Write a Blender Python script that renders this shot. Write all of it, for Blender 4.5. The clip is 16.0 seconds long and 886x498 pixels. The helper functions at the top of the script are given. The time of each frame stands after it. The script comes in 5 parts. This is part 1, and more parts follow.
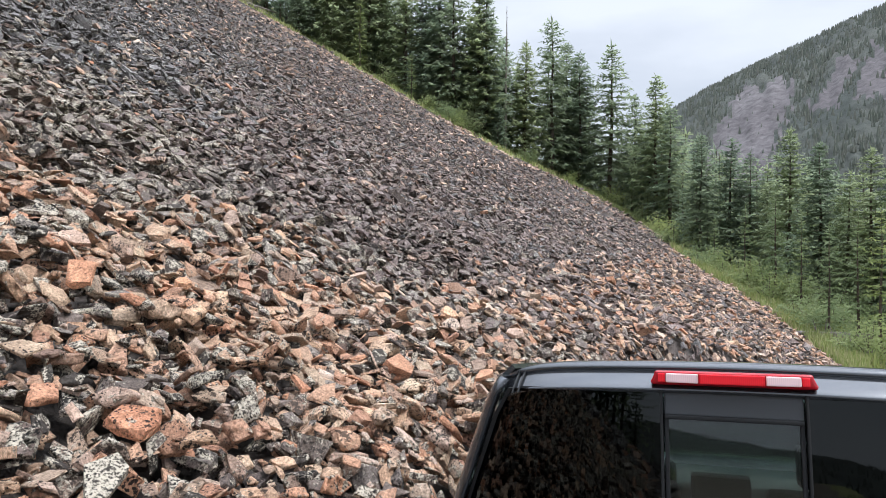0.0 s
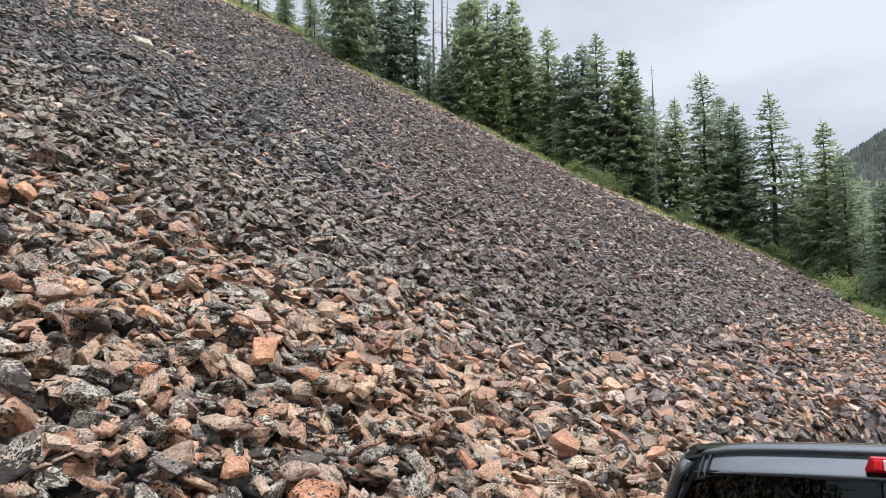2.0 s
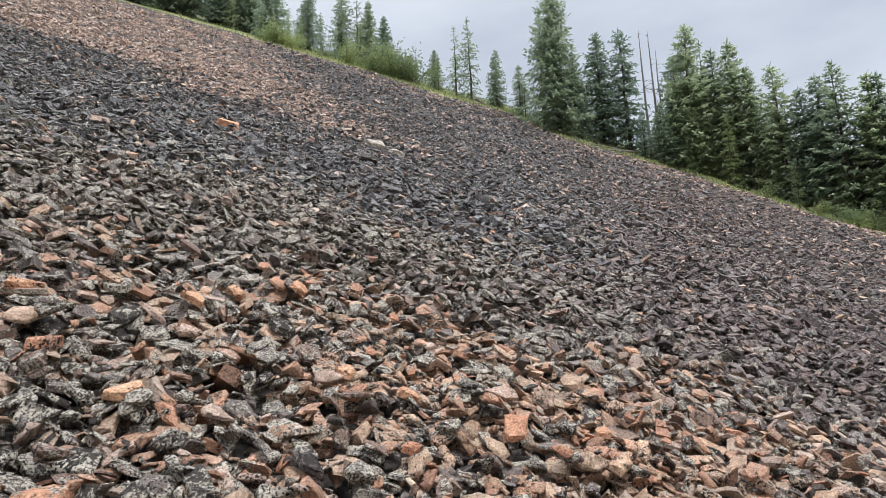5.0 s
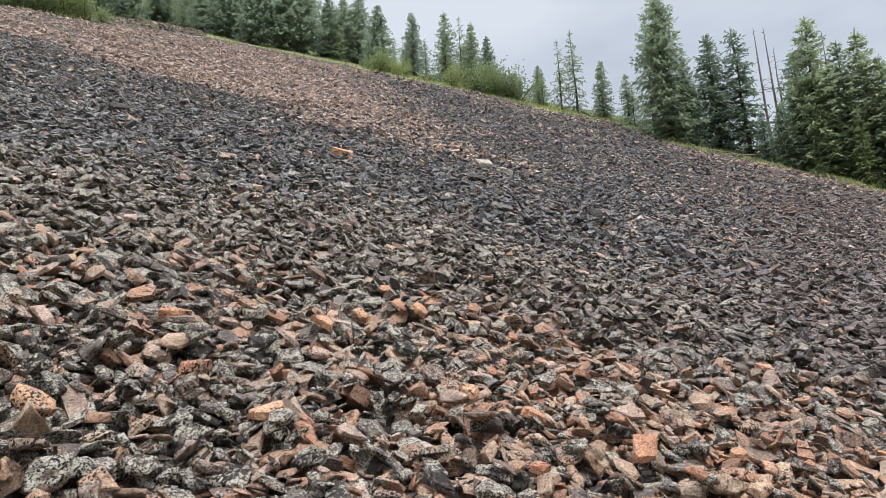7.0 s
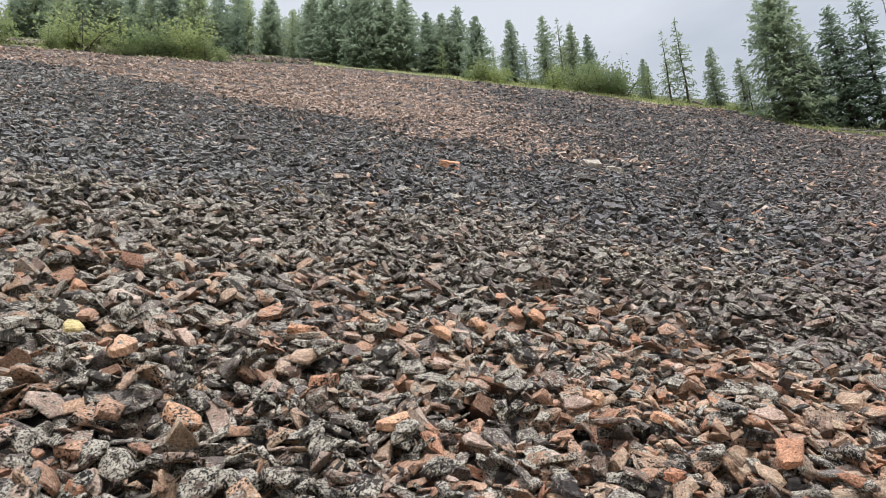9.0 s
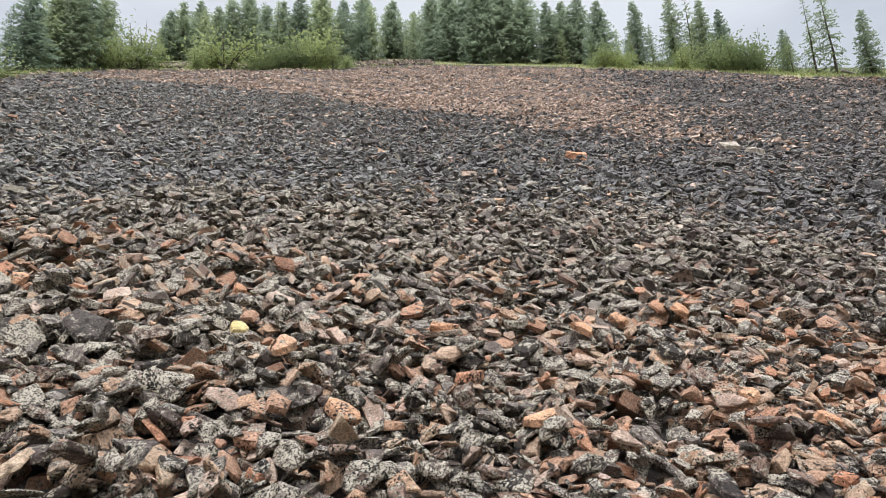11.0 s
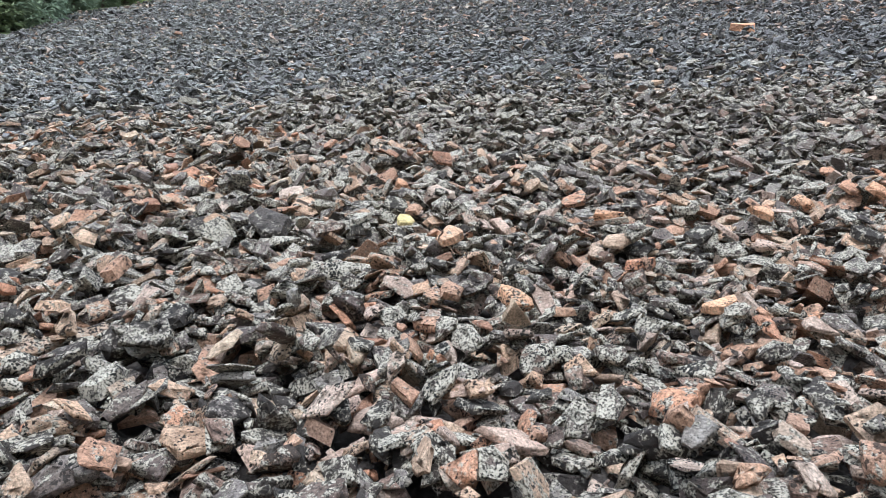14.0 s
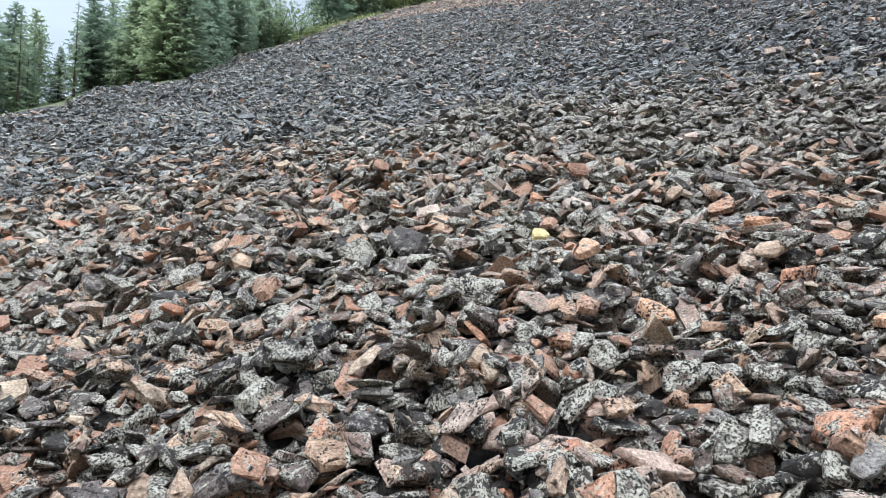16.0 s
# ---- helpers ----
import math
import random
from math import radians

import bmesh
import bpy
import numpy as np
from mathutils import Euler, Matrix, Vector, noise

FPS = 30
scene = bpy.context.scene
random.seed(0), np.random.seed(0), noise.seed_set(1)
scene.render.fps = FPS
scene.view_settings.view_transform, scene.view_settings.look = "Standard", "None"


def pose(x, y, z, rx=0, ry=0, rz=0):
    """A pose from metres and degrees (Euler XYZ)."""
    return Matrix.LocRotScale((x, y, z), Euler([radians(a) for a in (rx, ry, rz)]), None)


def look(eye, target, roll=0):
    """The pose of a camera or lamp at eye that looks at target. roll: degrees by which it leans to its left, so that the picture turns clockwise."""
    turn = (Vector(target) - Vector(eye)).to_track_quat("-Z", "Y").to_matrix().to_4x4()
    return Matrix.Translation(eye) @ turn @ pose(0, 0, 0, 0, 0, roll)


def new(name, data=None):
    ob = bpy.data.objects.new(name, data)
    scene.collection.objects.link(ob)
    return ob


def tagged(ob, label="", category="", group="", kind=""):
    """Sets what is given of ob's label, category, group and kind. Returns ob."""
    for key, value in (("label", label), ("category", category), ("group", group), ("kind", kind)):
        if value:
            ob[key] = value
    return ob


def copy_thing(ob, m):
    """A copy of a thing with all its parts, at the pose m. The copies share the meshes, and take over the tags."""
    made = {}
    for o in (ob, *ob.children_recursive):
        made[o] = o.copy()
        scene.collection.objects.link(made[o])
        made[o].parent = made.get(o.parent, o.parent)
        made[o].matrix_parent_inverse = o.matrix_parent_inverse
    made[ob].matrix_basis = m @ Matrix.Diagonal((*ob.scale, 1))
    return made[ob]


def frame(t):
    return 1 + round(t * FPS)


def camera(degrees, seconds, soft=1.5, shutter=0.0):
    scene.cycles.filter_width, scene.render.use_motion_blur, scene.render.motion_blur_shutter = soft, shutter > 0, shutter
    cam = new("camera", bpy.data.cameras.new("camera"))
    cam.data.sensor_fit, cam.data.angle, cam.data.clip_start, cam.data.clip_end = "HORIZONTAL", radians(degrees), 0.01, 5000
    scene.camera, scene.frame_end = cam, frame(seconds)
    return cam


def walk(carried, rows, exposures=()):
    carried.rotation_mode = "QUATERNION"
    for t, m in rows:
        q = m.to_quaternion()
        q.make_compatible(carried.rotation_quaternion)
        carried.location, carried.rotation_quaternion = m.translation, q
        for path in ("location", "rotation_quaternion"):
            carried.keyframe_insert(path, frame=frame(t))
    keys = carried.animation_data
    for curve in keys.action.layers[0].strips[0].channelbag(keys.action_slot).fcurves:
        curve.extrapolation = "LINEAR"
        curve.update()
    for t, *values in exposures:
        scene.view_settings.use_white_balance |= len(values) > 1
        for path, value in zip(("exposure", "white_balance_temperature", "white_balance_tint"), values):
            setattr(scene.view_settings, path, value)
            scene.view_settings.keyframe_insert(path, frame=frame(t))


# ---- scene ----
EXPOSURES = [(0.0, 0.7, 6130, 10), (1.5, 0.6, 6220, 10), (3.0, 0.5, 6100, 10), (5.0, 0.43, 6120, 10), (8.0, 0.4, 6200, 10), (11.0, 0.49, 6330, 10), (13.0, 0.65, 5740, 7), (14.5, 0.68, 5600, 6), (16.0, 0.69, 5540, 5)]
cam = camera(65.51, 16.0, soft=0.65)
EYE_Z = 2.25
# seconds, x, y, height over EYE_Z, heading, pitch, roll
WALK = [
    (0, 0.008, -0.001, -0.002, 70.11, 0.71, 0.76),
    (0.5, 0.006, 0.013, 0.004, 67.16, 1.69, 0.58),
    (1, -0.003, 0.024, 0.009, 64.29, 2.97, 0.18),
    (1.5, -0.008, 0.037, 0.019, 60.92, 4.67, -0.20),
    (2, -0.011, 0.052, 0.024, 57.72, 6.21, -0.35),
    (2.5, -0.015, 0.070, 0.030, 54.79, 7.36, -0.33),
    (3, -0.019, 0.091, 0.033, 52.12, 8.30, -0.30),
    (3.5, -0.025, 0.107, 0.034, 49.23, 8.93, -0.82),
    (4, -0.050, 0.092, 0.039, 45.80, 9.70, -1.56),
    (4.5, -0.066, 0.085, 0.044, 42.29, 11.10, -2.03),
    (4.7, -0.070, 0.083, 0.045, 40.94, 11.75, -2.19),
    (6.8, -0.131, 0.058, 0.049, 30.91, 13.93, -1.96),
    (7, -0.138, 0.061, 0.051, 29.79, 14.18, -2.17),
    (7.5, -0.134, 0.068, 0.054, 27.18, 14.78, -2.63),
    (8, -0.139, 0.069, 0.056, 25.02, 14.98, -2.98),
    (8.5, -0.147, 0.066, 0.056, 22.75, 15.03, -3.19),
    (8.7, -0.143, 0.072, 0.052, 21.73, 15.12, -3.22),
    (10.8, -0.214, 0.035, 0.067, 10.87, 15.41, -2.48),
    (11, -0.221, 0.038, 0.064, 9.43, 15.30, -2.30),
    (11.5, -0.239, 0.033, 0.064, 6.12, 14.82, -2.05),
    (12, -0.253, 0.028, 0.058, 3.09, 13.82, -1.77),
    (12.5, -0.260, 0.031, 0.056, 0.92, 12.21, -1.50),
    (13, -0.272, 0.037, 0.046, -0.34, 10.15, -1.31),
    (13.5, -0.272, 0.044, 0.041, -1.77, 8.28, -1.42),
    (14, -0.313, 0.083, 0.042, -3.12, 7.05, -1.65),
    (14.5, -0.349, 0.120, 0.036, -5.23, 5.74, -1.17),
    (15, -0.297, 0.141, 0.015, -9.44, 4.74, -1.67),
    (15.5, -0.262, 0.118, 0.020, -12.25, 5.47, -1.82),
    (16, -0.277, 0.110, 0.043, -14.95, 8.67, -1.67),
]


def heading(az, pitch):
    a, p = radians(az), radians(pitch)
    return Vector((math.sin(a) * math.cos(p), math.cos(a) * math.cos(p), math.sin(p)))


walk(cam, [(t, look((x, y, EYE_Z + z), Vector((x, y, EYE_Z + z)) + heading(az, p), r)) for t, x, y, z, az, p, r in WALK], EXPOSURES)

# ---- light ----
world = bpy.data.worlds.new("overcast_sky")
scene.world = world
world.use_nodes = True
wn, wl = world.node_tree.nodes, world.node_tree.links
wn.clear()
w_out = wn.new("ShaderNodeOutputWorld")
w_bg = wn.new("ShaderNodeBackground")
w_sky = wn.new("ShaderNodeTexSky")
w_sky.sky_type = "NISHITA"
w_sky.sun_disc = False
w_sky.sun_elevation = radians(60)
w_sky.sun_rotation = radians(182)
w_sky.dust_density = 4.0
w_gain = wn.new("ShaderNodeVectorMath")
w_gain.operation = "SCALE"
w_gain.inputs["Scale"].default_value = 0.1
w_co = wn.new("ShaderNodeTexCoord")
w_map = wn.new("ShaderNodeMapping")
w_map.inputs["Scale"].default_value = (1.0, 1.0, 3.2)
w_noise = wn.new("ShaderNodeTexNoise")
w_noise.inputs["Scale"].default_value = 2.2
w_noise.inputs["Detail"].default_value = 6
w_ramp = wn.new("ShaderNodeValToRGB")
w_ramp.color_ramp.elements[0].position = 0.34
w_ramp.color_ramp.elements[0].color = (0.60, 0.64, 0.71, 1)
w_ramp.color_ramp.elements[1].position = 0.62
w_ramp.color_ramp.elements[1].color = (0.80, 0.83, 0.88, 1)
w_mix = wn.new("ShaderNodeMix")
w_mix.data_type = "RGBA"
w_mix.inputs["Factor"].default_value = 0.93
w_bg.inputs["Strength"].default_value = 1.0
wl.new(w_sky.outputs[0], w_gain.inputs[0])
wl.new(w_co.outputs["Generated"], w_map.inputs[0])
wl.new(w_map.outputs[0], w_noise.inputs[0])
wl.new(w_noise.outputs[0], w_ramp.inputs[0])
wl.new(w_gain.outputs[0], w_mix.inputs["A"])
wl.new(w_ramp.outputs[0], w_mix.inputs["B"])
w_sep = wn.new("ShaderNodeSeparateXYZ")
w_rise = wn.new("ShaderNodeMapRange")
w_rise.inputs["From Min"].default_value, w_rise.inputs["From Max"].default_value = 0.6, 1.0
w_rise.inputs["To Min"].default_value, w_rise.inputs["To Max"].default_value = 0.74, 3.3
wl.new(w_co.outputs["Generated"], w_sep.inputs[0])
wl.new(w_sep.outputs["Z"], w_rise.inputs["Value"])
wl.new(w_rise.outputs[0], w_bg.inputs["Strength"])
wl.new(w_mix.outputs["Result"], w_bg.inputs[0])
wl.new(w_bg.outputs[0], w_out.inputs[0])

sun = new("sun", bpy.data.lights.new("sun", "SUN"))
sun.data.energy = 1.6
sun.data.angle = radians(18)
sun.data.color = (1.0, 0.97, 0.92)
sun.matrix_world = look((0, 0, 60), Vector((0, 0, 60)) - heading(182, 60))


# ---- materials ----
def material(name):
    m = bpy.data.materials.new(name)
    m.use_nodes = True
    return m, m.node_tree.nodes, m.node_tree.links, m.node_tree.nodes["Principled BSDF"]


def ramp(nodes, stops, mode="LINEAR"):
    r = nodes.new("ShaderNodeValToRGB")
    r.color_ramp.interpolation = mode
    e = r.color_ramp.elements
    while len(e) < len(stops):
        e.new(0.5)
    for slot, (p, c) in zip(e, stops):
        slot.position, slot.color = p, (*c, 1)
    return r


def noise_tex(nodes, links, co, scale, detail=4, rough=0.6):
    n = nodes.new("ShaderNodeTexNoise")
    n.inputs["Scale"].default_value = scale
    n.inputs["Detail"].default_value = detail
    n.inputs["Roughness"].default_value = rough
    if co:
        links.new(co, n.inputs["Vector"])
    return n


def mixed(nodes, links, fac, a, b, mode="MIX"):
    m = nodes.new("ShaderNodeMix")
    m.data_type, m.blend_type = "RGBA", mode
    for socket, v in ((m.inputs["Factor"], fac), (m.inputs["A"], a), (m.inputs["B"], b)):
        if isinstance(v, bpy.types.NodeSocket):
            links.new(v, socket)
        elif isinstance(v, (int, float)):
            socket.default_value = v
        else:
            socket.default_value = (*v, 1)
    return m.outputs["Result"]


def maths(nodes, links, op, a, b=None):
    m = nodes.new("ShaderNodeMath")
    m.operation = op
    for i, v in enumerate((a, b)):
        if isinstance(v, bpy.types.NodeSocket):
            links.new(v, m.inputs[i])
        elif v is not None:
            m.inputs[i].default_value = v
    return m.outputs[0]


def piece_random(nodes, links):
    info, geo = nodes.new("ShaderNodeObjectInfo"), nodes.new("ShaderNodeNewGeometry")
    return maths(nodes, links, "FRACT", maths(nodes, links, "ADD", info.outputs["Random"], geo.outputs["Random Per Island"]))


def bump(nodes, links, bsdf, height, strength, distance):
    b = nodes.new("ShaderNodeBump")
    b.inputs["Strength"].default_value, b.inputs["Distance"].default_value = strength, distance
    links.new(height, b.inputs["Height"])
    links.new(b.outputs[0], bsdf.inputs["Normal"])


def stone_material(name, tones, bare=0.0, soot=0.0, pale=0.7, lichen=(0.55, 0.49, 0.395)):
    """Broken rock: a tone for each stone; grey-green lichen crust over part of it, swarms of black lichen specks and small pale spots."""
    m, n, l, bsdf = material(name)

    def mul(a, b):
        return maths(n, l, "MULTIPLY", a, b)

    def add(a, b):
        return maths(n, l, "ADD", a, b)

    def centred(v, k):
        return mul(maths(n, l, "SUBTRACT", v, 0.5), k)

    def steps(v, a, b, hi=1.0):
        r = ramp(n, [(a, (0, 0, 0)), (b, (hi,) * 3)])
        l.new(v, r.inputs[0])
        return r.outputs[0]

    rnd = piece_random(n, l)
    rnd2, rnd3, rnd4 = (maths(n, l, "FRACT", mul(rnd, k)) for k in (7.31, 13.7, 29.3))
    geo = n.new("ShaderNodeNewGeometry")
    shift = n.new("ShaderNodeVectorMath")
    shift.operation = "ADD"
    comb = n.new("ShaderNodeCombineXYZ")
    l.new(mul(rnd, 37.0), comb.inputs[0])
    l.new(geo.outputs["Position"], shift.inputs[0])
    l.new(comb.outputs[0], shift.inputs[1])
    co = shift.outputs[0]
    tone = ramp(n, [(i / max(1, len(tones) - 1), c) for i, c in enumerate(tones)])
    l.new(rnd, tone.inputs[0])
    grain = noise_tex(n, l, co, 95, 5, 0.75)
    grain_r = ramp(n, [(0.34, (0.42, 0.42, 0.42)), (0.66, (1.5, 1.5, 1.5))])
    l.new(grain.outputs[0], grain_r.inputs[0])
    base = mixed(n, l, 1.0, tone.outputs[0], grain_r.outputs[0], "MULTIPLY")
    wash = noise_tex(n, l, co, 7, 3, 0.6)
    wash_r = ramp(n, [(0.35, (0.72, 0.68, 0.66)), (0.65, (1.15, 1.15, 1.15))])
    l.new(wash.outputs[0], wash_r.inputs[0])
    base = mixed(n, l, 1.0, base, wash_r.outputs[0], "MULTIPLY")
    # the lichen cover thins from -x to +x, and varies in stands
    split = n.new("ShaderNodeSeparateXYZ")
    l.new(geo.outputs["Position"], split.inputs[0])
    drift = n.new("ShaderNodeMapRange")
    for i, v in enumerate((-10.0, 10.0, 0.075, -0.085)):
        drift.inputs[i + 1].default_value = v
    l.new(split.outputs[0], drift.inputs[0])
    stands = noise_tex(n, l, geo.outputs["Position"], 0.4, 3)
    lush = add(drift.outputs[0], centred(stands.outputs[0], 0.2))
    # from bare or sooty rock through grey-green crust to pale lichen
    crust = noise_tex(n, l, co, 24, 5, 0.68)
    area = noise_tex(n, l, co, 6, 3, 0.6)
    crust_v = add(add(add(0.5, centred(crust.outputs[0], 0.9)), centred(rnd2, 0.19)), add(mul(lush, 0.7), centred(area.outputs[0], 0.12)))
    film = noise_tex(n, l, co, 115, 3, 0.6)
    film_r = ramp(n, [(0.41, (0.055, 0.047, 0.039)), (0.49, tuple(0.42 * c for c in lichen)), (0.57, lichen)])
    l.new(film.outputs[0], film_r.inputs[0])
    base = mixed(n, l, steps(crust_v, 0.49 + 1.3 * bare, 0.51 + 1.3 * bare, 0.92), base, film_r.outputs[0])
    base = mixed(n, l, mul(steps(crust_v, 0.575 + 1.3 * bare, 0.6 + 1.3 * bare, pale), steps(film.outputs[0], 0.41, 0.49)), base, tuple(1.15 * c for c in lichen))
    soot_v = add(add(0.5, centred(crust.outputs[0], -0.85)), add(centred(rnd3, 0.24), centred(area.outputs[0], 0.1)))
    base = mixed(n, l, steps(soot_v, 0.56 + soot, 0.58 + soot, 0.85), base, (0.036, 0.03, 0.026))
    # round pale lichens, a finger's width across
    rings = n.new("ShaderNodeTexVoronoi")
    rings.inputs["Scale"].default_value = 44
    l.new(co, rings.inputs["Vector"])
    ring_v = add(add(mul(rings.outputs["Distance"], -0.6), centred(film.outputs[0], 0.7)), add(centred(area.outputs[0], 1.2), mul(lush, 0.8)))
    base = mixed(n, l, steps(ring_v, -0.13 + 1.5 * bare, -0.1 + 1.5 * bare, pale), base, tuple(1.06 * c for c in lichen))
    # swarms of black specks
    dots = n.new("ShaderNodeTexVoronoi")
    dots.inputs["Scale"].default_value = 72
    l.new(co, dots.inputs["Vector"])
    swarm = noise_tex(n, l, co, 11, 3, 0.6)
    dot_v = add(add(centred(swarm.outputs[0], 1.5), centred(rnd4, 0.5)), add(centred(film.outputs[0], -1.5), mul(dots.outputs["Distance"], -0.75)))
    base = mixed(n, l, steps(dot_v, -0.34 + 2.6 * soot, -0.28 + 2.6 * soot, 0.95), base, (0.02, 0.0185, 0.0175))
    l.new(base, bsdf.inputs["Base Color"])
    bsdf.inputs["Roughness"].default_value = 0.9
    bsdf.inputs["Specular IOR Level"].default_value = 0.25
    rough = noise_tex(n, l, co, 28, 6, 0.7)
    bump(n, l, bsdf, rough.outputs[0], 1.0, 0.03)
    return m


MAT_DARK = stone_material("lichened_stone", [(0.195, 0.155, 0.134), (0.26, 0.218, 0.191), (0.13, 0.104, 0.0951), (0.344, 0.237, 0.178), (0.214, 0.18, 0.162), (0.353, 0.314, 0.274), (0.149, 0.12, 0.108), (0.316, 0.209, 0.159)], -0.02)
MAT_RUST = stone_material("rust_stone", [(0.609, 0.304, 0.185), (0.487, 0.339, 0.238), (0.644, 0.426, 0.282), (0.435, 0.235, 0.158), (0.644, 0.487, 0.343), (0.383, 0.287, 0.224), (0.626, 0.331, 0.202), (0.487, 0.357, 0.264), (0.661, 0.461, 0.317), (0.487, 0.278, 0.185)], 0.085, 0.085, 0.45)
MAT_TAN = stone_material("tan_stone", [(0.62, 0.46, 0.36), (0.48, 0.355, 0.285), (0.7, 0.55, 0.44), (0.57, 0.42, 0.335), (0.64, 0.45, 0.345)], 0.1, 0.1, 0.5)
MAT_GREY = stone_material("grey_stone", [(0.17, 0.16, 0.159), (0.225, 0.212, 0.21), (0.125, 0.117, 0.118), (0.27, 0.256, 0.252), (0.186, 0.174, 0.171)], 0.01, -0.005, 0.65, (0.46, 0.45, 0.413))
MAT_MAUVE = stone_material("mauve_stone", [(0.215, 0.172, 0.163), (0.28, 0.226, 0.21), (0.15, 0.12, 0.114), (0.305, 0.225, 0.187), (0.225, 0.181, 0.172), (0.32, 0.262, 0.24)], 0.015, -0.005, 0.6, (0.45, 0.4, 0.345))
STONE_KINDS = [MAT_DARK, MAT_RUST, MAT_TAN, MAT_GREY, MAT_MAUVE]
MAT_PALE = stone_material("pale_stone", [(0.5, 0.44, 0.36), (0.54, 0.47, 0.385)], 0.08, 0.1)
MAT_BOULDER = stone_material("dark_boulder_stone", [(0.1, 0.088, 0.08), (0.13, 0.112, 0.1)], 0.03, -0.03)
MAT_ORANGE = stone_material("orange_stone", [(0.7, 0.36, 0.21), (0.74, 0.44, 0.27), (0.68, 0.33, 0.2), (0.76, 0.5, 0.33)], 0.12, 0.1, 0.4)
MAT_YELLOW = stone_material("yellow_stone", [(0.74, 0.61, 0.29), (0.7, 0.55, 0.26)], 0.15, 0.25)


def ground_material(name, cols, scale, fine, height=0.05):
    m, n, l, bsdf = material(name)
    geo = n.new("ShaderNodeNewGeometry")
    co = geo.outputs["Position"]
    a = noise_tex(n, l, co, scale, 5, 0.65)
    r = ramp(n, cols)
    l.new(a.outputs[0], r.inputs[0])
    b = noise_tex(n, l, co, fine, 6, 0.75)
    br = ramp(n, [(0.3, (0.45, 0.45, 0.45)), (0.7, (1.5, 1.5, 1.5))])
    l.new(b.outputs[0], br.inputs[0])
    l.new(mixed(n, l, 1.0, r.outputs[0], br.outputs[0], "MULTIPLY"), bsdf.inputs["Base Color"])
    bsdf.inputs["Roughness"].default_value = 0.95
    bsdf.inputs["Specular IOR Level"].default_value = 0.15
    bump(n, l, bsdf, b.outputs[0], 0.8, height)
    return m


MAT_BED = ground_material("rubble_bed", [(0.35, (0.07, 0.062, 0.058)), (0.65, (0.13, 0.11, 0.1))], 0.8, 9, 0.1)
MAT_GRASSLAND = ground_material("grassland", [(0.32, (0.16, 0.2, 0.075)), (0.48, (0.27, 0.28, 0.12)), (0.62, (0.33, 0.29, 0.18)), (0.72, (0.26, 0.21, 0.15))], 0.5, 7, 0.1)
MAT_FOREST_FLOOR = ground_material("forest_floor", [(0.35, (0.09, 0.12, 0.05)), (0.65, (0.18, 0.175, 0.1))], 0.3, 4, 0.15)
MAT_ROAD = ground_material("dirt_road", [(0.35, (0.13, 0.11, 0.09)), (0.65, (0.18, 0.155, 0.125))], 0.7, 14, 0.02)
MAT_MOUNTAIN = ground_material("wooded_mountainside", [(0.4, (0.05, 0.057, 0.052)), (0.6, (0.075, 0.08, 0.07))], 0.02, 0.12, 0.8)
MAT_SCREE = ground_material("far_scree", [(0.4, (0.101, 0.092, 0.096)), (0.6, (0.126, 0.116, 0.12))], 0.018, 0.2, 0.05)


def leaf_material(name, tones, rough=0.7, glow=0.42):
    m, n, l, bsdf = material(name)
    rnd = piece_random(n, l)
    r = ramp(n, [(i / max(1, len(tones) - 1), c) for i, c in enumerate(tones)])
    l.new(rnd, r.inputs[0])
    info = n.new("ShaderNodeObjectInfo")
    var = ramp(n, [(0.0, (0.75, 0.8, 0.85)), (0.5, (1.0, 1.0, 1.0)), (1.0, (1.25, 1.2, 1.0))])
    l.new(info.outputs["Random"], var.inputs[0])
    col = mixed(n, l, 1.0, r.outputs[0], var.outputs[0], "MULTIPLY")
    l.new(col, bsdf.inputs["Base Color"])
    bsdf.inputs["Roughness"].default_value = rough
    bsdf.inputs["Specular IOR Level"].default_value = 0.1
    trans = n.new("ShaderNodeBsdfTranslucent")
    l.new(col, trans.inputs[0])
    mix = n.new("ShaderNodeMixShader")
    mix.inputs[0].default_value = glow
    l.new(bsdf.outputs[0], mix.inputs[1])
    l.new(trans.outputs[0], mix.inputs[2])
    l.new(mix.outputs[0], n["Material Output"].inputs[0])
    return m


# paler than fir needles are: the mist before the trees is put into the tones
MAT_NEEDLES = leaf_material("fir_needles", [(0.24, 0.29, 0.2), (0.275, 0.325, 0.212), (0.255, 0.307, 0.206), (0.295, 0.345, 0.218)], 0.8, 0.74)
MAT_YOUNG = leaf_material("young_fir_needles", [(0.23, 0.29, 0.14), (0.3, 0.355, 0.175), (0.26, 0.315, 0.16)])
MAT_SHRUB = leaf_material("shrub_leaves", [(0.25, 0.305, 0.14), (0.33, 0.38, 0.185), (0.285, 0.34, 0.16)], 0.6, 0.5)
MAT_BLADES = leaf_material("grass_blades", [(0.24, 0.3, 0.11), (0.34, 0.38, 0.16), (0.44, 0.42, 0.25)], 0.7, 0.3)


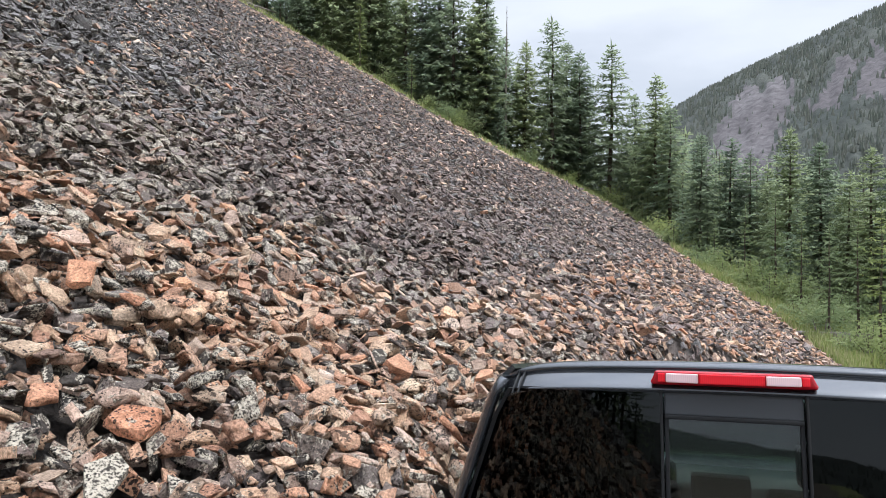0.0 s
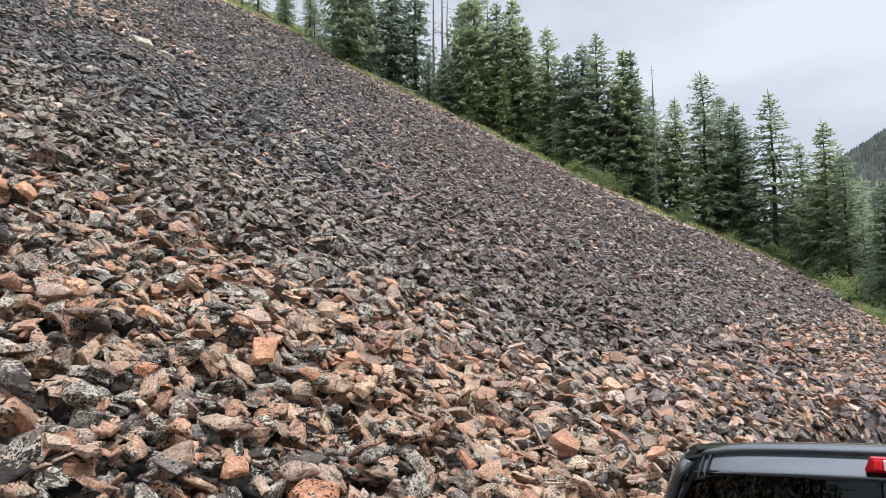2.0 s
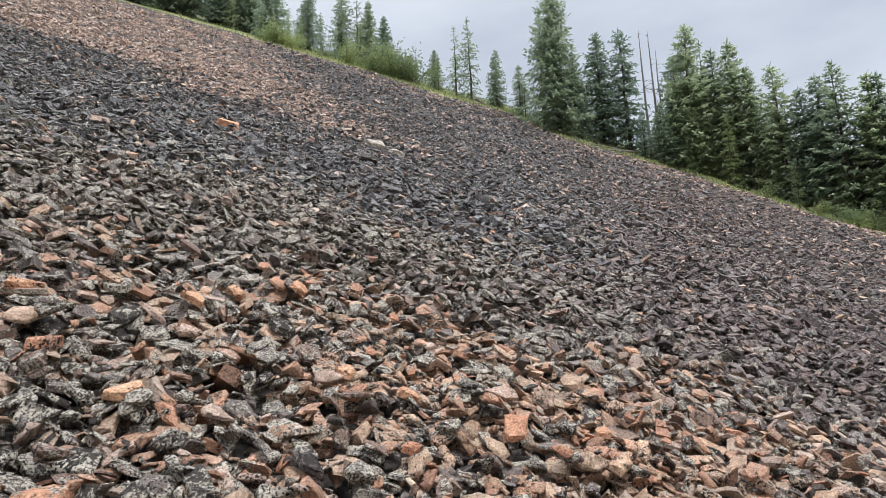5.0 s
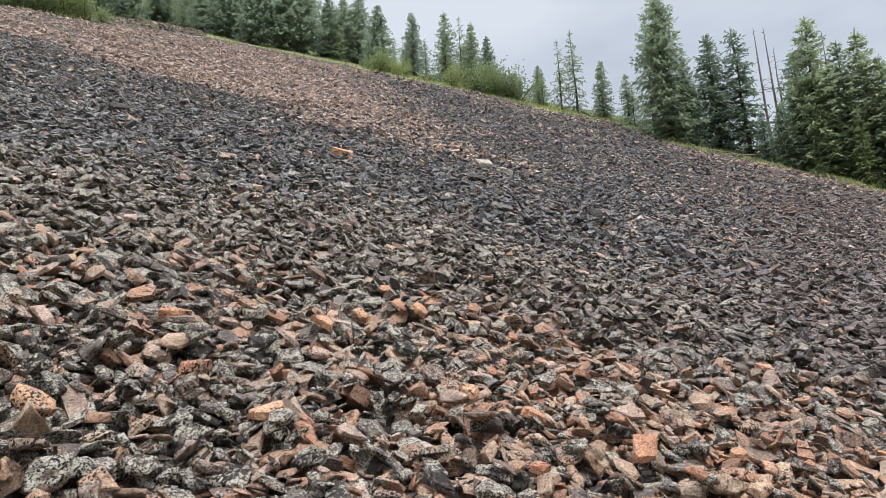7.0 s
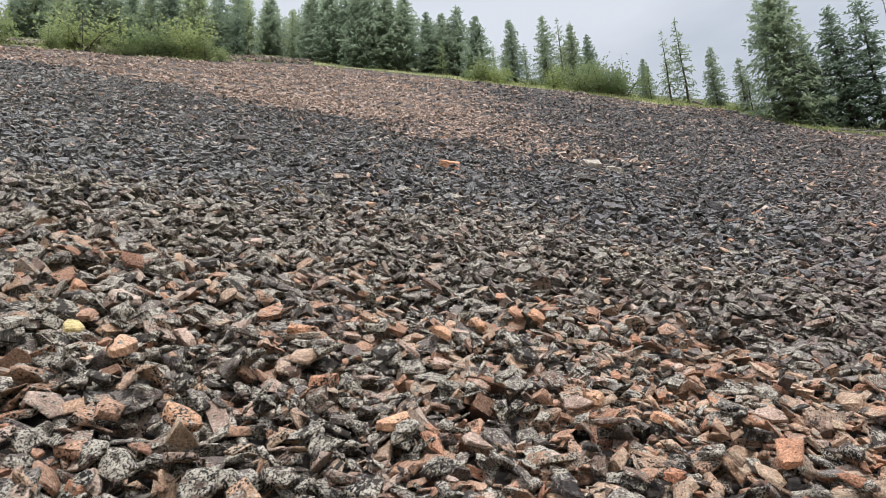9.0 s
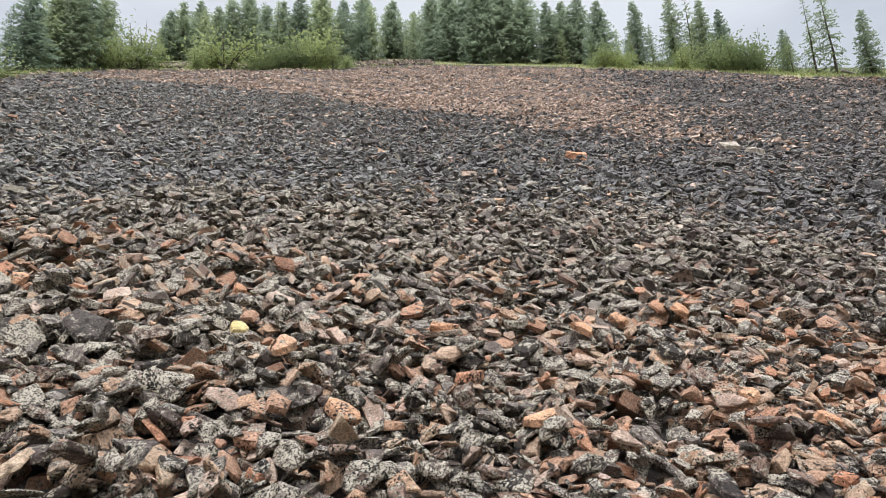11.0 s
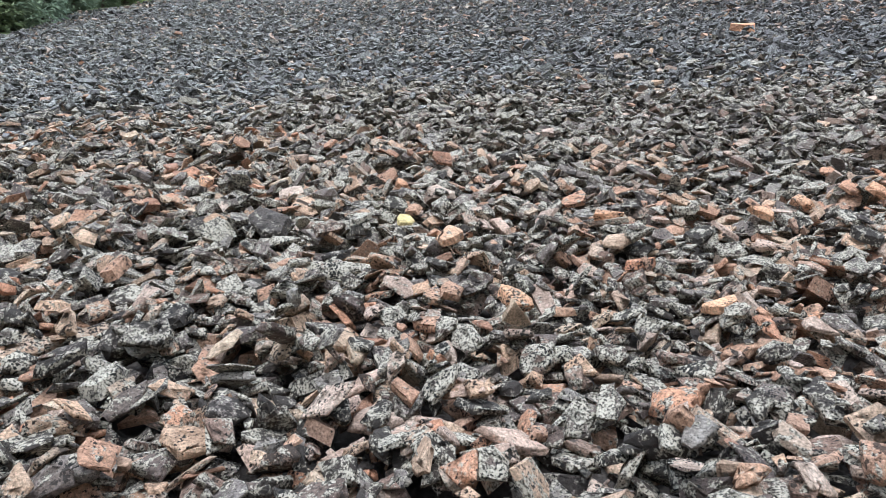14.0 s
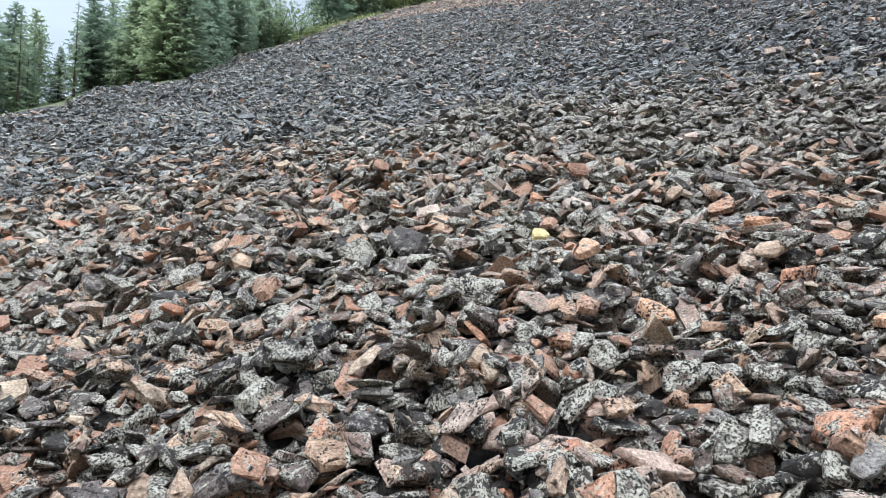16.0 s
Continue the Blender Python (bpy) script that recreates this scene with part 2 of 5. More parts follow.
def bark_material(name, a, b):
    m, n, l, bsdf = material(name)
    tc = n.new("ShaderNodeTexCoord")
    mp = n.new("ShaderNodeMapping")
    mp.inputs["Scale"].default_value = (9, 9, 1.5)
    l.new(tc.outputs["Object"], mp.inputs[0])
    t = noise_tex(n, l, mp.outputs[0], 2, 5, 0.7)
    r = ramp(n, [(0.35, a), (0.65, b)])
    l.new(t.outputs[0], r.inputs[0])
    l.new(r.outputs[0], bsdf.inputs["Base Color"])
    bsdf.inputs["Roughness"].default_value = 0.95
    bump(n, l, bsdf, t.outputs[0], 0.8, 0.05)
    return m


MAT_BARK = bark_material("fir_bark", (0.06, 0.045, 0.035), (0.14, 0.11, 0.085))
MAT_DEADWOOD = bark_material("dead_wood", (0.16, 0.135, 0.115), (0.3, 0.27, 0.24))


# ---- the lie of the land ----
def slope_height(x, y):
    """The talus face, in metres over the road."""
    return 0.82 + 0.5053 * y + 0.001218 * y * y - 0.0025 * x + 0.000634 * x * x + 0.000532 * x * y


RIM_AZ = [-180, -100, -75, -68, -62, -45, -43, -41, -37, -35, -33, -28, -24, -21, -14, -5, 0, 4, 10, 20, 30, 40, 45, 47.6, 50, 60, 64, 70.6, 76, 80, 84.7, 87, 89, 91, 93, 97, 99, 105, 112, 120, 180]
RIM_R = [14, 14, 17, 20, 31, 34, 40, 40, 36.5, 40, 48, 55, 64.5, 67.5, 71, 72, 73.5, 78, 80, 79.5, 80, 77.5, 79, 74.5, 68.5, 68.5, 66.5, 61.5, 62, 67.5, 65, 62, 51, 45, 44, 36, 30, 20, 14, 12, 12]


def rim(az):
    return np.interp(az, RIM_AZ, RIM_R)


def toe(x):
    """How far uphill the talus begins, beside the road."""
    d = np.maximum(np.asarray(x, float) - 5.5, 0)
    return 0.95 - np.minimum(0.022 * d * d, 1.6 + 0.38 * np.maximum(d - 8.5, 0))


def road_height(x):
    return -0.07 * np.clip(np.asarray(x, float) - 2.2, -25, 60)


def waves(x, y, seed, size):
    """Cheap smooth noise, about -1 to 1."""
    q = np.random.default_rng(seed)
    out = 0
    for i in range(6):
        a, ph, s = q.uniform(0, 6.28), q.uniform(0, 6.28), size * (0.6 + 0.25 * i)
        out = out + np.sin((x * np.cos(a) + y * np.sin(a)) * 6.28 / s + ph)
    return out / 3


def heaps(x, y):
    """Low heaps and hollows in the rubble."""
    return 0.042 * waves(x, y, 4, 1.3) + 0.11 * waves(x, y, 6, 4.5) * np.clip((np.hypot(x, y) - 3) / 8, 0, 1)


def land(x, y):
    """Height and kind (0 talus, 1 grass, 2 forest, 3 road, 4 mountain, 5 far scree) of the ground."""
    x, y = np.asarray(x, float), np.asarray(y, float)
    r = np.hypot(x, y) + 1e-6
    az = np.degrees(np.arctan2(x, y))
    re = rim(az)
    k = np.minimum(1, re / r)
    ex, ey = x * k, y * k
    edge = slope_height(ex, ey)
    sight = (edge - 2.25) / re
    lift = np.interp(az, [-60, -30, -22, 25, 40, 60, 82, 88, 93, 98, 102, 106, 112], [0.0, 0.03, 0.06, 0.06, 0.05, 0.06, 0.05, 0.08, 0.14, 0.2, 0.2, 0.12, 0.0])
    beyond = np.maximum(r - re, 0)
    run = np.where(beyond < 30, beyond * (sight + lift), 30 * (sight + lift) + (beyond - 30) * np.minimum(sight - 0.1, 0.25))
    hill = edge + np.where(beyond < 400, run, 30 * (sight + lift) + 370 * np.minimum(sight - 0.1, 0.25))
    # the far side of the valley and the hills round about
    crest = np.tan(np.radians(np.interp(az, [-180, -150, -110, -95, -70, -40, 60, 80, 88.7, 91, 94.2, 96.9, 100.5, 103, 120, 150, 180],
                                        [6, 3, 1.5, 2.2, 5, 0, 0, 6.5, 11.3, 12.5, 13.8, 14.7, 16.0, 16.7, 18.5, 14, 8])))
    s = np.clip((r - 110) / 590, 0, 1)
    s = s * s * (3 - 2 * s)
    top = np.where(r < 700, 1, np.maximum(1 - (r - 700) / 1500, 0.2))
    far_z = crest * 700 * s * top - 14 * np.clip((r - 40) / 70, 0, 1) * (1 - s)
    wide = np.clip((az - 62) / 26, 0, 1) + np.clip((-az - 55) / 30, 0, 1)
    wide = np.clip(wide, 0, 1) * np.clip((r - re - 20) / 60, 0, 1)
    z = hill * (1 - wide) + far_z * wide
    kind = np.where(beyond > 0, 1, 0)
    kind = np.where((beyond > 9 + 3 * np.sin(az * 0.9)) | (az < -28) & (beyond > 0), 2, kind)
    bare = ((az > -16) & (az < -7) & (beyond > 5) & (beyond < 13)) | ((az > 1.5) & (az < 9) & (beyond > 3) & (beyond < 14))
    kind = np.where((beyond > 0) & ((az > -21) & (az < 22) & (beyond < 3) | bare), 0, kind)
    kind = np.where((wide > 0.5) & (r > 160), 4, kind)
    # below the toe: the bank drops to the road, and past the road to the valley
    drop = toe(x) - y
    rz = road_height(x)
    bank = np.maximum(z - 1.9 * np.maximum(drop, 0), rz)
    low = np.where(drop < 6.5, rz, rz - 0.32 * np.minimum(drop - 6.5, 60))
    low = np.where(r > 70, low * (1 - wide) + far_z * wide, low)
    under = (drop > 0) & (r < 120) & ((az > 60) & (az < 175) | (az < -60) | (az >= 175) | (r < 12))
    near_road = (x > -60) & (x < 30)
    z = np.where(under & near_road, np.where(drop < 1.2, np.maximum(bank, rz), low), z)
    kind = np.where(under & near_road & (drop > 0.55), np.where(drop < 5.5, 3, np.where(drop < 7, 1, 2)), kind)
    return z, kind


def scree_patch(az, r):
    """Bare purple-grey scree on the far mountainside."""
    el = np.degrees(np.arctan2(land(r * np.sin(np.radians(az)), r * np.cos(np.radians(az)))[0] - 2.25, r))
    ragged = 0.5 * np.sin(az * 3.1) + 0.35 * np.sin(az * 7.3 + el * 4) + 0.25 * np.sin(el * 11 + az * 2)
    side = az - 91.6 - 0.45 * (el - 9.5) + 0.5 * ragged
    a = (side > 0) & (side < 4.6 - 0.25 * (el - 9.5)) & (el < 12.9 + 0.28 * (az - 94) + 0.5 * ragged)
    a |= (np.abs(az - 99.6 - 0.6 * (el - 12.5)) < 0.7 + 0.4 * ragged) & (el > 11) & (el < 14.5)
    u2 = (az - 103.2) - (el - 13.2) * 0.6 + ragged
    return a | ((np.abs(u2) < 1.9) & (el > 11.5 + 0.5 * ragged) & (el < 15.0 + 0.5 * ragged))



def mesh_from(name, verts, faces, mats, index=None, smooth=False):
    me = bpy.data.meshes.new(name)
    verts, faces = np.asarray(verts, np.float32), np.asarray(faces, np.int32)
    k = faces.shape[1]
    me.vertices.add(len(verts))
    me.vertices.foreach_set("co", verts.ravel())
    me.loops.add(faces.size)
    me.loops.foreach_set("vertex_index", faces.ravel())
    me.polygons.add(len(faces))
    me.polygons.foreach_set("loop_start", np.arange(0, faces.size, k, dtype=np.int32))
    for m in mats:
        me.materials.append(m)
    if index is not None:
        me.polygons.foreach_set("material_index", np.asarray(index, np.int32))
    me.polygons.foreach_set("use_smooth", np.full(len(faces), smooth, dtype=bool))
    me.update(calc_edges=True)
    me.validate()
    return me


def part(name, bm, mat, parent=None, label="", smooth=False):
    me = bpy.data.meshes.new(name)
    bm.to_mesh(me)
    bm.free()
    me.materials.append(mat)
    if smooth:
        me.polygons.foreach_set("use_smooth", [True] * len(me.polygons))
    ob = new(name, me)
    ob.parent = parent
    if label:
        tagged(ob, label)
    return ob


# ground: one sheet out to the horizon
g_az = np.concatenate([np.linspace(-180, 80, 250, endpoint=False), np.linspace(80, 112, 120, endpoint=False), np.linspace(112, 180, 50, endpoint=False)])
g_r = np.concatenate([[0.002], np.geomspace(0.7, 130, 118), np.geomspace(136, 760, 66), np.geomspace(800, 3500, 12)])
AZ_N, R_N = len(g_az), len(g_r)
gx = np.outer(g_r, np.sin(np.radians(g_az)))
gy = np.outer(g_r, np.cos(np.radians(g_az)))
gz, _ = land(gx, gy)
rng = np.random.default_rng(5)
rough = rng.normal(0, 1, gz.shape)
rough = (rough + np.roll(rough, 1, 0) + np.roll(rough, 1, 1) + np.roll(rough, -1, 1)) / 2
gz = gz + np.where(g_r[:, None] > 150, rough * 0.0025 * g_r[:, None], 0)
gz += np.where(land(gx, gy)[1] == 0, heaps(gx, gy) - np.where(g_r[:, None] < 45, 0.16, 0.04), 0)
gi = np.arange(R_N * AZ_N).reshape(R_N, AZ_N)
gf = np.stack([gi[:-1], np.roll(gi, -1, 1)[:-1], np.roll(gi, -1, 1)[1:], gi[1:]], -1).reshape(-1, 4)[:, ::-1]
mid_r = np.sqrt(g_r[:-1] * g_r[1:])
mid_az = g_az + np.diff(np.append(g_az, 180)) / 2
mx = np.outer(mid_r, np.sin(np.radians(mid_az)))
my = np.outer(mid_r, np.cos(np.radians(mid_az)))
g_kind = land(mx, my)[1]
g_kind = np.where((g_kind == 4) & scree_patch(np.broadcast_to(mid_az, mx.shape), np.broadcast_to(mid_r[:, None], mx.shape)), 5, g_kind)
ground = new("ground", mesh_from("ground", np.stack([gx, gy, gz], -1).reshape(-1, 3), gf,
                                 [MAT_BED, MAT_GRASSLAND, MAT_FOREST_FLOOR, MAT_ROAD, MAT_MOUNTAIN, MAT_SCREE], g_kind.ravel(), True))
tagged(ground, "mountain ground of rubble, grass, forest floor and dirt road", "ground", kind="structure")

# ---- trees ----
def tube(bm, pts, radii, sides=7):
    rings = []
    for i, (p, r) in enumerate(zip(pts, radii)):
        p = Vector(p)
        d = (Vector(pts[min(i + 1, len(pts) - 1)]) - Vector(pts[max(i - 1, 0)])).normalized()
        a = d.orthogonal().normalized()
        b = d.cross(a)
        rings.append([bm.verts.new(p + r * (math.cos(6.2832 * k / sides) * a + math.sin(6.2832 * k / sides) * b)) for k in range(sides)])
    for q, s in zip(rings, rings[1:]):
        for k in range(sides):
            bm.faces.new((q[k], q[(k + 1) % sides], s[(k + 1) % sides], s[k]))
    bm.faces.new(rings[0][::-1])
    bm.faces.new(rings[-1])
    return bm


def conifer(seed, wide=0.17, bare=0.04, levels=34, full=9, twigs=14, mat=None, lean=0.0, ragged=0.1, blunt=0.75):
    """A fir, one metre high to be scaled: tapered trunk, and uneven tiers of sagging boughs, each feathered with twigs of needles."""
    rr = random.Random(seed)
    tree = new("fir_tree")
    bm = bmesh.new()
    bends = [(rr.uniform(-0.006, 0.006) + lean * z * z, rr.uniform(-0.006, 0.006), z * 0.97) for z in (0, 0.25, 0.5, 0.75, 1.0)]
    bends[0] = (0, 0, -0.03)
    tube(bm, bends, (0.013, 0.01, 0.007, 0.004, 0.001), 7)
    part("trunk", bm, MAT_BARK, tree)
    V, F = [], []
    lumps = [(rr.uniform(0, 6.28), rr.uniform(0.05, 0.9), rr.uniform(-0.55, 0.5)) for k in range(12)]

    def twig(p, a, up, ln, w):
        """One twig of needles: a narrow tilted blade, widest near its foot."""
        ca, sa, lift = math.cos(a), math.sin(a), rr.uniform(-0.8, 0.8) * w
        base = len(V)
        V.extend(((p[0] - sa * w, p[1] + ca * w, p[2] + lift), (p[0] + sa * w, p[1] - ca * w, p[2] - lift), (p[0] + ca * ln, p[1] + sa * ln, p[2] + up * ln)))
        F.append((base, base + 1, base + 2))

    for i in range(levels):
        z = bare + (0.985 - bare) * (max(0, i + rr.uniform(-0.45, 0.45)) / levels) ** 0.82
        t = min(1, max(0, (z - bare) / (1 - bare)))
        reach = wide * (0.62 + 0.38 * min(1, t / 0.15)) * (1 - t) ** blunt * rr.uniform(0.78, 1.12) + 0.012
        count = max(3, int(full * (1 - 0.5 * t) + rr.random()))
        turn = rr.uniform(0, 6.28)
        for b in range(count):
            if rr.random() < ragged and t < 0.9:
                continue
            a = turn + 6.2832 * (b + rr.uniform(-0.42, 0.42)) / count
            bulge = sum(k * math.exp(-30 * (t - tz) ** 2) * max(0, math.cos(a - ta)) ** 2 for ta, tz, k in lumps)
            L = max(0.014, reach * rr.uniform(0.74, 1.06) * (1 + 0.5 * bulge))
            rise, sag, curl = -0.1 + 0.42 * t + rr.uniform(-0.18, 0.18), 0.5 * (1 - 0.8 * t) * rr.uniform(0.5, 1.3), rr.uniform(0.05, 0.3)
            ca, sa, ox, bend = math.cos(a), math.sin(a), lean * z * z, rr.uniform(-0.25, 0.25)

            def along(f):
                side = bend * f * f * L
                return ox + ca * L * f - sa * side, sa * L * f + ca * side, z + L * (rise * f - sag * f * f + curl * f ** 4)

            twig((ox, 0.0, z), a, rise - 0.5 * sag, L * 0.75, min(0.009, L * 0.07))
            n = max(5, int(twigs * (0.4 + 0.6 * min(1.5, L / (0.75 * wide)))))
            for k in range(n):
                f = 0.2 + 0.8 * (k + rr.random()) / n
                ln = min(0.024, 0.19 * L * (1 - 0.3 * f) + 0.011) * rr.uniform(0.55, 1.35)
                px, py, pz = along(f)
                aside = rr.uniform(-0.16, 0.16) * L * (1.1 - 0.6 * f)
                twig((px - sa * aside, py + ca * aside, pz + rr.uniform(-0.05, 0.03) * L), a + (1 if k % 2 else -1) * rr.uniform(0.1, 1.5), rise - 2 * sag * f * 0.6 + rr.uniform(-0.9, 0.35), ln, ln * rr.uniform(0.16, 0.3))
            twig(along(0.94), a + rr.uniform(-0.4, 0.4), rr.uniform(-0.5, 0.3) + 0.3 * t, 0.12 * L + 0.008, 0.03 * L + 0.002)
    for k in range(5):
        twig((lean * 0.9, 0, 0.93 + 0.012 * k), rr.uniform(0, 6.28), rr.uniform(1, 3), 0.02, 0.004)
    crown = new("crown", mesh_from("crown", V, F, [mat or MAT_NEEDLES]))
    crown.parent = tree
    return tree


def snag(seed):
    rr = random.Random(seed)
    tree = new("dead_tree")
    bm = bmesh.new()
    tube(bm, [(0, 0, -0.03), (0.004, 0.002, 0.4), (-0.004, 0.004, 0.75), (0.003, 0, 1)], (0.012, 0.008, 0.005, 0.0012), 7)
    part("trunk", bm, MAT_DEADWOOD, tree)
    for i in range(26):
        z = rr.uniform(0.3, 0.97)
        a, L = rr.uniform(0, 6.28), rr.uniform(0.02, 0.075) * (1.15 - z)* 1.6
        bm = bmesh.new()
        tip = (math.cos(a) * L, math.sin(a) * L, z + rr.uniform(-0.3, 0.5) * L)
        midp = (tip[0] * 0.5, tip[1] * 0.5, z + rr.uniform(-0.05, 0.2) * L)
        tube(bm, [(0, 0, z), midp, tip], (0.0022, 0.0016, 0.0007), 4)
        part("branch", bm, MAT_DEADWOOD, tree)
    return tree


def shrub(seed, leaves=1500):
    rr = random.Random(seed)
    bush = new("shrub")
    V, F = [], []
    for i in range(11):
        bm = bmesh.new()
        a, lean = rr.uniform(0, 6.28), rr.uniform(0.15, 0.85)
        h = rr.uniform(0.35, 1.0) * (1.1 - 0.5 * lean)
        tip = Vector((math.cos(a) * lean, math.sin(a) * lean, h))
        pts = [Vector((0, 0, -0.05)), tip * 0.5 + Vector((0, 0, 0.08)), tip]
        tube(bm, pts, (0.014, 0.008, 0.003), 5)
        part("stem", bm, MAT_BARK, bush)
        for k in range(leaves // 11):
            u = rr.uniform(0.1, 1.0) ** 0.8
            c = tip * u + Vector((rr.gauss(0, 0.15), rr.gauss(0, 0.15), rr.gauss(0, 0.09)))
            d = Vector((rr.gauss(0, 1), rr.gauss(0, 1), rr.gauss(0, 0.7))).normalized()
            w = d.orthogonal().normalized()
            s = rr.uniform(0.04, 0.08)
            base = len(V)
            V += [tuple(c), tuple(c + d * s * 0.5 + w * s * 0.35), tuple(c + d * s), tuple(c + d * s * 0.5 - w * s * 0.35)]
            F += [(base, base + 1, base + 2), (base, base + 2, base + 3)]
    crown = new("foliage", mesh_from("foliage", V, F, [MAT_SHRUB]))
    crown.parent = bush
    return bush


def place(proto, label, category, group, az, off, height, spread=1.0, top=None):
    """Stand a copy of a plant off metres past the talus's rim in the direction az; top: the angle of its tip over the horizon."""
    r = float(rim(az)) + off
    x, y = r * math.sin(radians(az)), r * math.cos(radians(az))
    z = float(land(x, y)[0])
    if top is not None:
        height = max(3.0, 2.28 + r * math.tan(radians(top)) - z)
    ob = copy_thing(proto, pose(x, y, z - 0.1, 0, 0, random.uniform(0, 360)))
    ob.scale = (height * spread, height * spread, height)
    return tagged(ob, label, category, group)


FIRS = [conifer(1, 0.17, 0.03, 44, 10, 19), conifer(2, 0.2, 0.02, 42, 11, 19), conifer(3, 0.16, 0.06, 38, 9, 18, None, 0.012, 0.22, 0.6),
        conifer(4, 0.215, 0.02, 44, 11, 19, None, 0, 0.12, 0.85), conifer(5, 0.18, 0.03, 42, 10, 19, None, 0.02, 0.15, 0.65), conifer(6, 0.19, 0.05, 38, 9, 19, None, 0, 0.25, 0.7)]
SPARSE = [conifer(61, 0.2, 0.06, 26, 7, 17, None, 0.015, 0.3, 0.9), conifer(62, 0.19, 0.04, 25, 7, 17, None, -0.01, 0.3, 0.8)]
BROAD = [conifer(63, 0.25, 0.01, 52, 13, 22, None, 0, 0.1, 0.6)]
BACK_FIRS = [conifer(41, 0.19, 0.03, 28, 8, 10), conifer(42, 0.17, 0.03, 28, 8, 10, None, 0, 0.2), conifer(43, 0.21, 0.02, 28, 8, 10, None, 0, 0.15, 0.65)]
YOUNG = [conifer(11, 0.24, 0.01, 22, 8, 12, MAT_YOUNG), conifer(12, 0.2, 0.02, 22, 8, 12, MAT_YOUNG, 0, 0.15)]
SNAGS = [snag(21), snag(22)]
SHRUBS = [shrub(31), shrub(32)]
PROTOS = FIRS + SPARSE + BROAD + BACK_FIRS + YOUNG + SNAGS + SHRUBS
for ob in PROTOS:
    ob.location = (0, 0, 0)

FIR = "dark green fir tree standing past the talus edge"
YFIR = "light green young fir at the talus edge"
SNAGL = "bare grey dead tree with short twigs"
SHRUBL = "light green leafy shrub at the talus edge"
# heading, metres past the rim, the tip's angle over the horizon
RIGHT_BANK = [(73.5, 4, 21.6), (76.8, 5, 17.5), (79.0, 3, 19.2), (80.2, 5, 17.4), (81.2, 4, 16.6), (83.7, 4, 17.2), (85.6, 8, 13.2), (87.2, 5, 14.6), (88.3, 8, 12.2), (90.6, 9, 10.0), (92.7, 12, 9.6),
              (94.1, 14, 8.4), (95.3, 16, 7.3), (96.8, 14, 10.0), (98.0, 20, 7.6), (98.8, 15, 9.0), (100.6, 16, 6.8), (102.0, 17, 8.3), (103.4, 20, 7.4), (104.8, 20, 8.0), (106.5, 22, 8.4)]
RIDGE = [(38.9, 8, 28.6), (44.3, 3, 28.3), (46.4, 3, 27.0), (51.2, 5, 27.5), (53.3, 6, 28.7), (55.4, 6, 28.6), (59.4, 7, 26.0), (60.4, 4, 28.1), (62.5, 6, 25.8),
         (63.8, 5, 26.2), (64.9, 6, 24.0), (66.8, 5, 23.9), (68.4, 6, 21.8), (69.6, 6, 22.3), (70.8, 5, 23.0), (72.9, 4, 21.8), (74.9, 8, 18.0), (56.5, 2, 22.3), (58.0, 2.5, 22.6)]
TOP = [(-14.4, 24, 32.9), (-13.3, 24, 33.7), (-11.9, 26, 34.0), (-10.4, 22, 33.8), (-9.2, 20, 34.5), (-7.8, 20, 35.1), (-6.2, 22, 34.4), (-4.7, 20, 34.8), (-3.2, 20, 35.4), (-1.1, 18, 35.9), (0.8, 21, 35.2), (2.6, 24, 35.8),
       (5.3, 24, 35.3), (7.4, 24, 34.4), (9.1, 15, 36.0), (10.8, 12, 36.2), (12.6, 11, 36.4), (14.1, 9, 36.6), (15.9, 10, 36.0), (17.8, 10, 35.7), (19.8, 12, 34.4), (21.2, 12, 34.2), (22.6, 12, 34.6),
       (24.4, 8, 33.8), (27.6, 8, 33.2), (30.6, 9, 33.2), (33.0, 10, 32.3), (34.4, 7, 31.2)]
LEFT = [(-52, 4, 24.5), (-50.2, 6, 25.5), (-48.4, 8, 25.2), (-46.9, 10, 25.0), (-45.2, 9, 22.8), (-43.1, 4, 27.0), (-41.7, 6, 26.8), (-39.8, 3, 28.6), (-38.0, 2, 29.4), (-36.2, 2.5, 30.2), (-34.4, 2, 30.0), (-32.4, 1.5, 30.4), (-30.4, 3, 29.6),
        (-24.6, 5, 32.2), (-22.8, 6, 33.0), (-20.8, 5, 34.0), (-19.5, 7, 33.4)]
for n, (az, off, top) in enumerate(RIGHT_BANK + RIDGE + TOP + LEFT):
    place(FIRS[n % 6], FIR, "tree", "firs round the talus", az, off, 0, 1.3 if az > 56 else 1.45 if az < 25 else 1.2, top)
for az, off, top, n in ((49.6, 3, 32.2, 0), (-37.2, 4, 30.6, 0), (-21.6, 4, 33.4, 0), (13.2, 7, 35.8, 0)):
    place(BROAD[n], "broad dark green fir tree with boughs to the ground", "tree", "firs round the talus", az, off, 0, 1.0, top)
for az, off, top, n in ((40.8, 6, 30.3, 0), (42.1, 6, 31.0, 1), (32.0, 9, 32.8, 0), (48.4, 3, 31.4, 1), (61.6, 6, 26.7, 0), (-47.8, 5, 24.6, 1), (-44.2, 5, 26.0, 0)):
    place(SPARSE[n], "thin dark green fir with sparse uneven boughs", "tree", "firs round the talus", az, off, 0, 1.0, top)
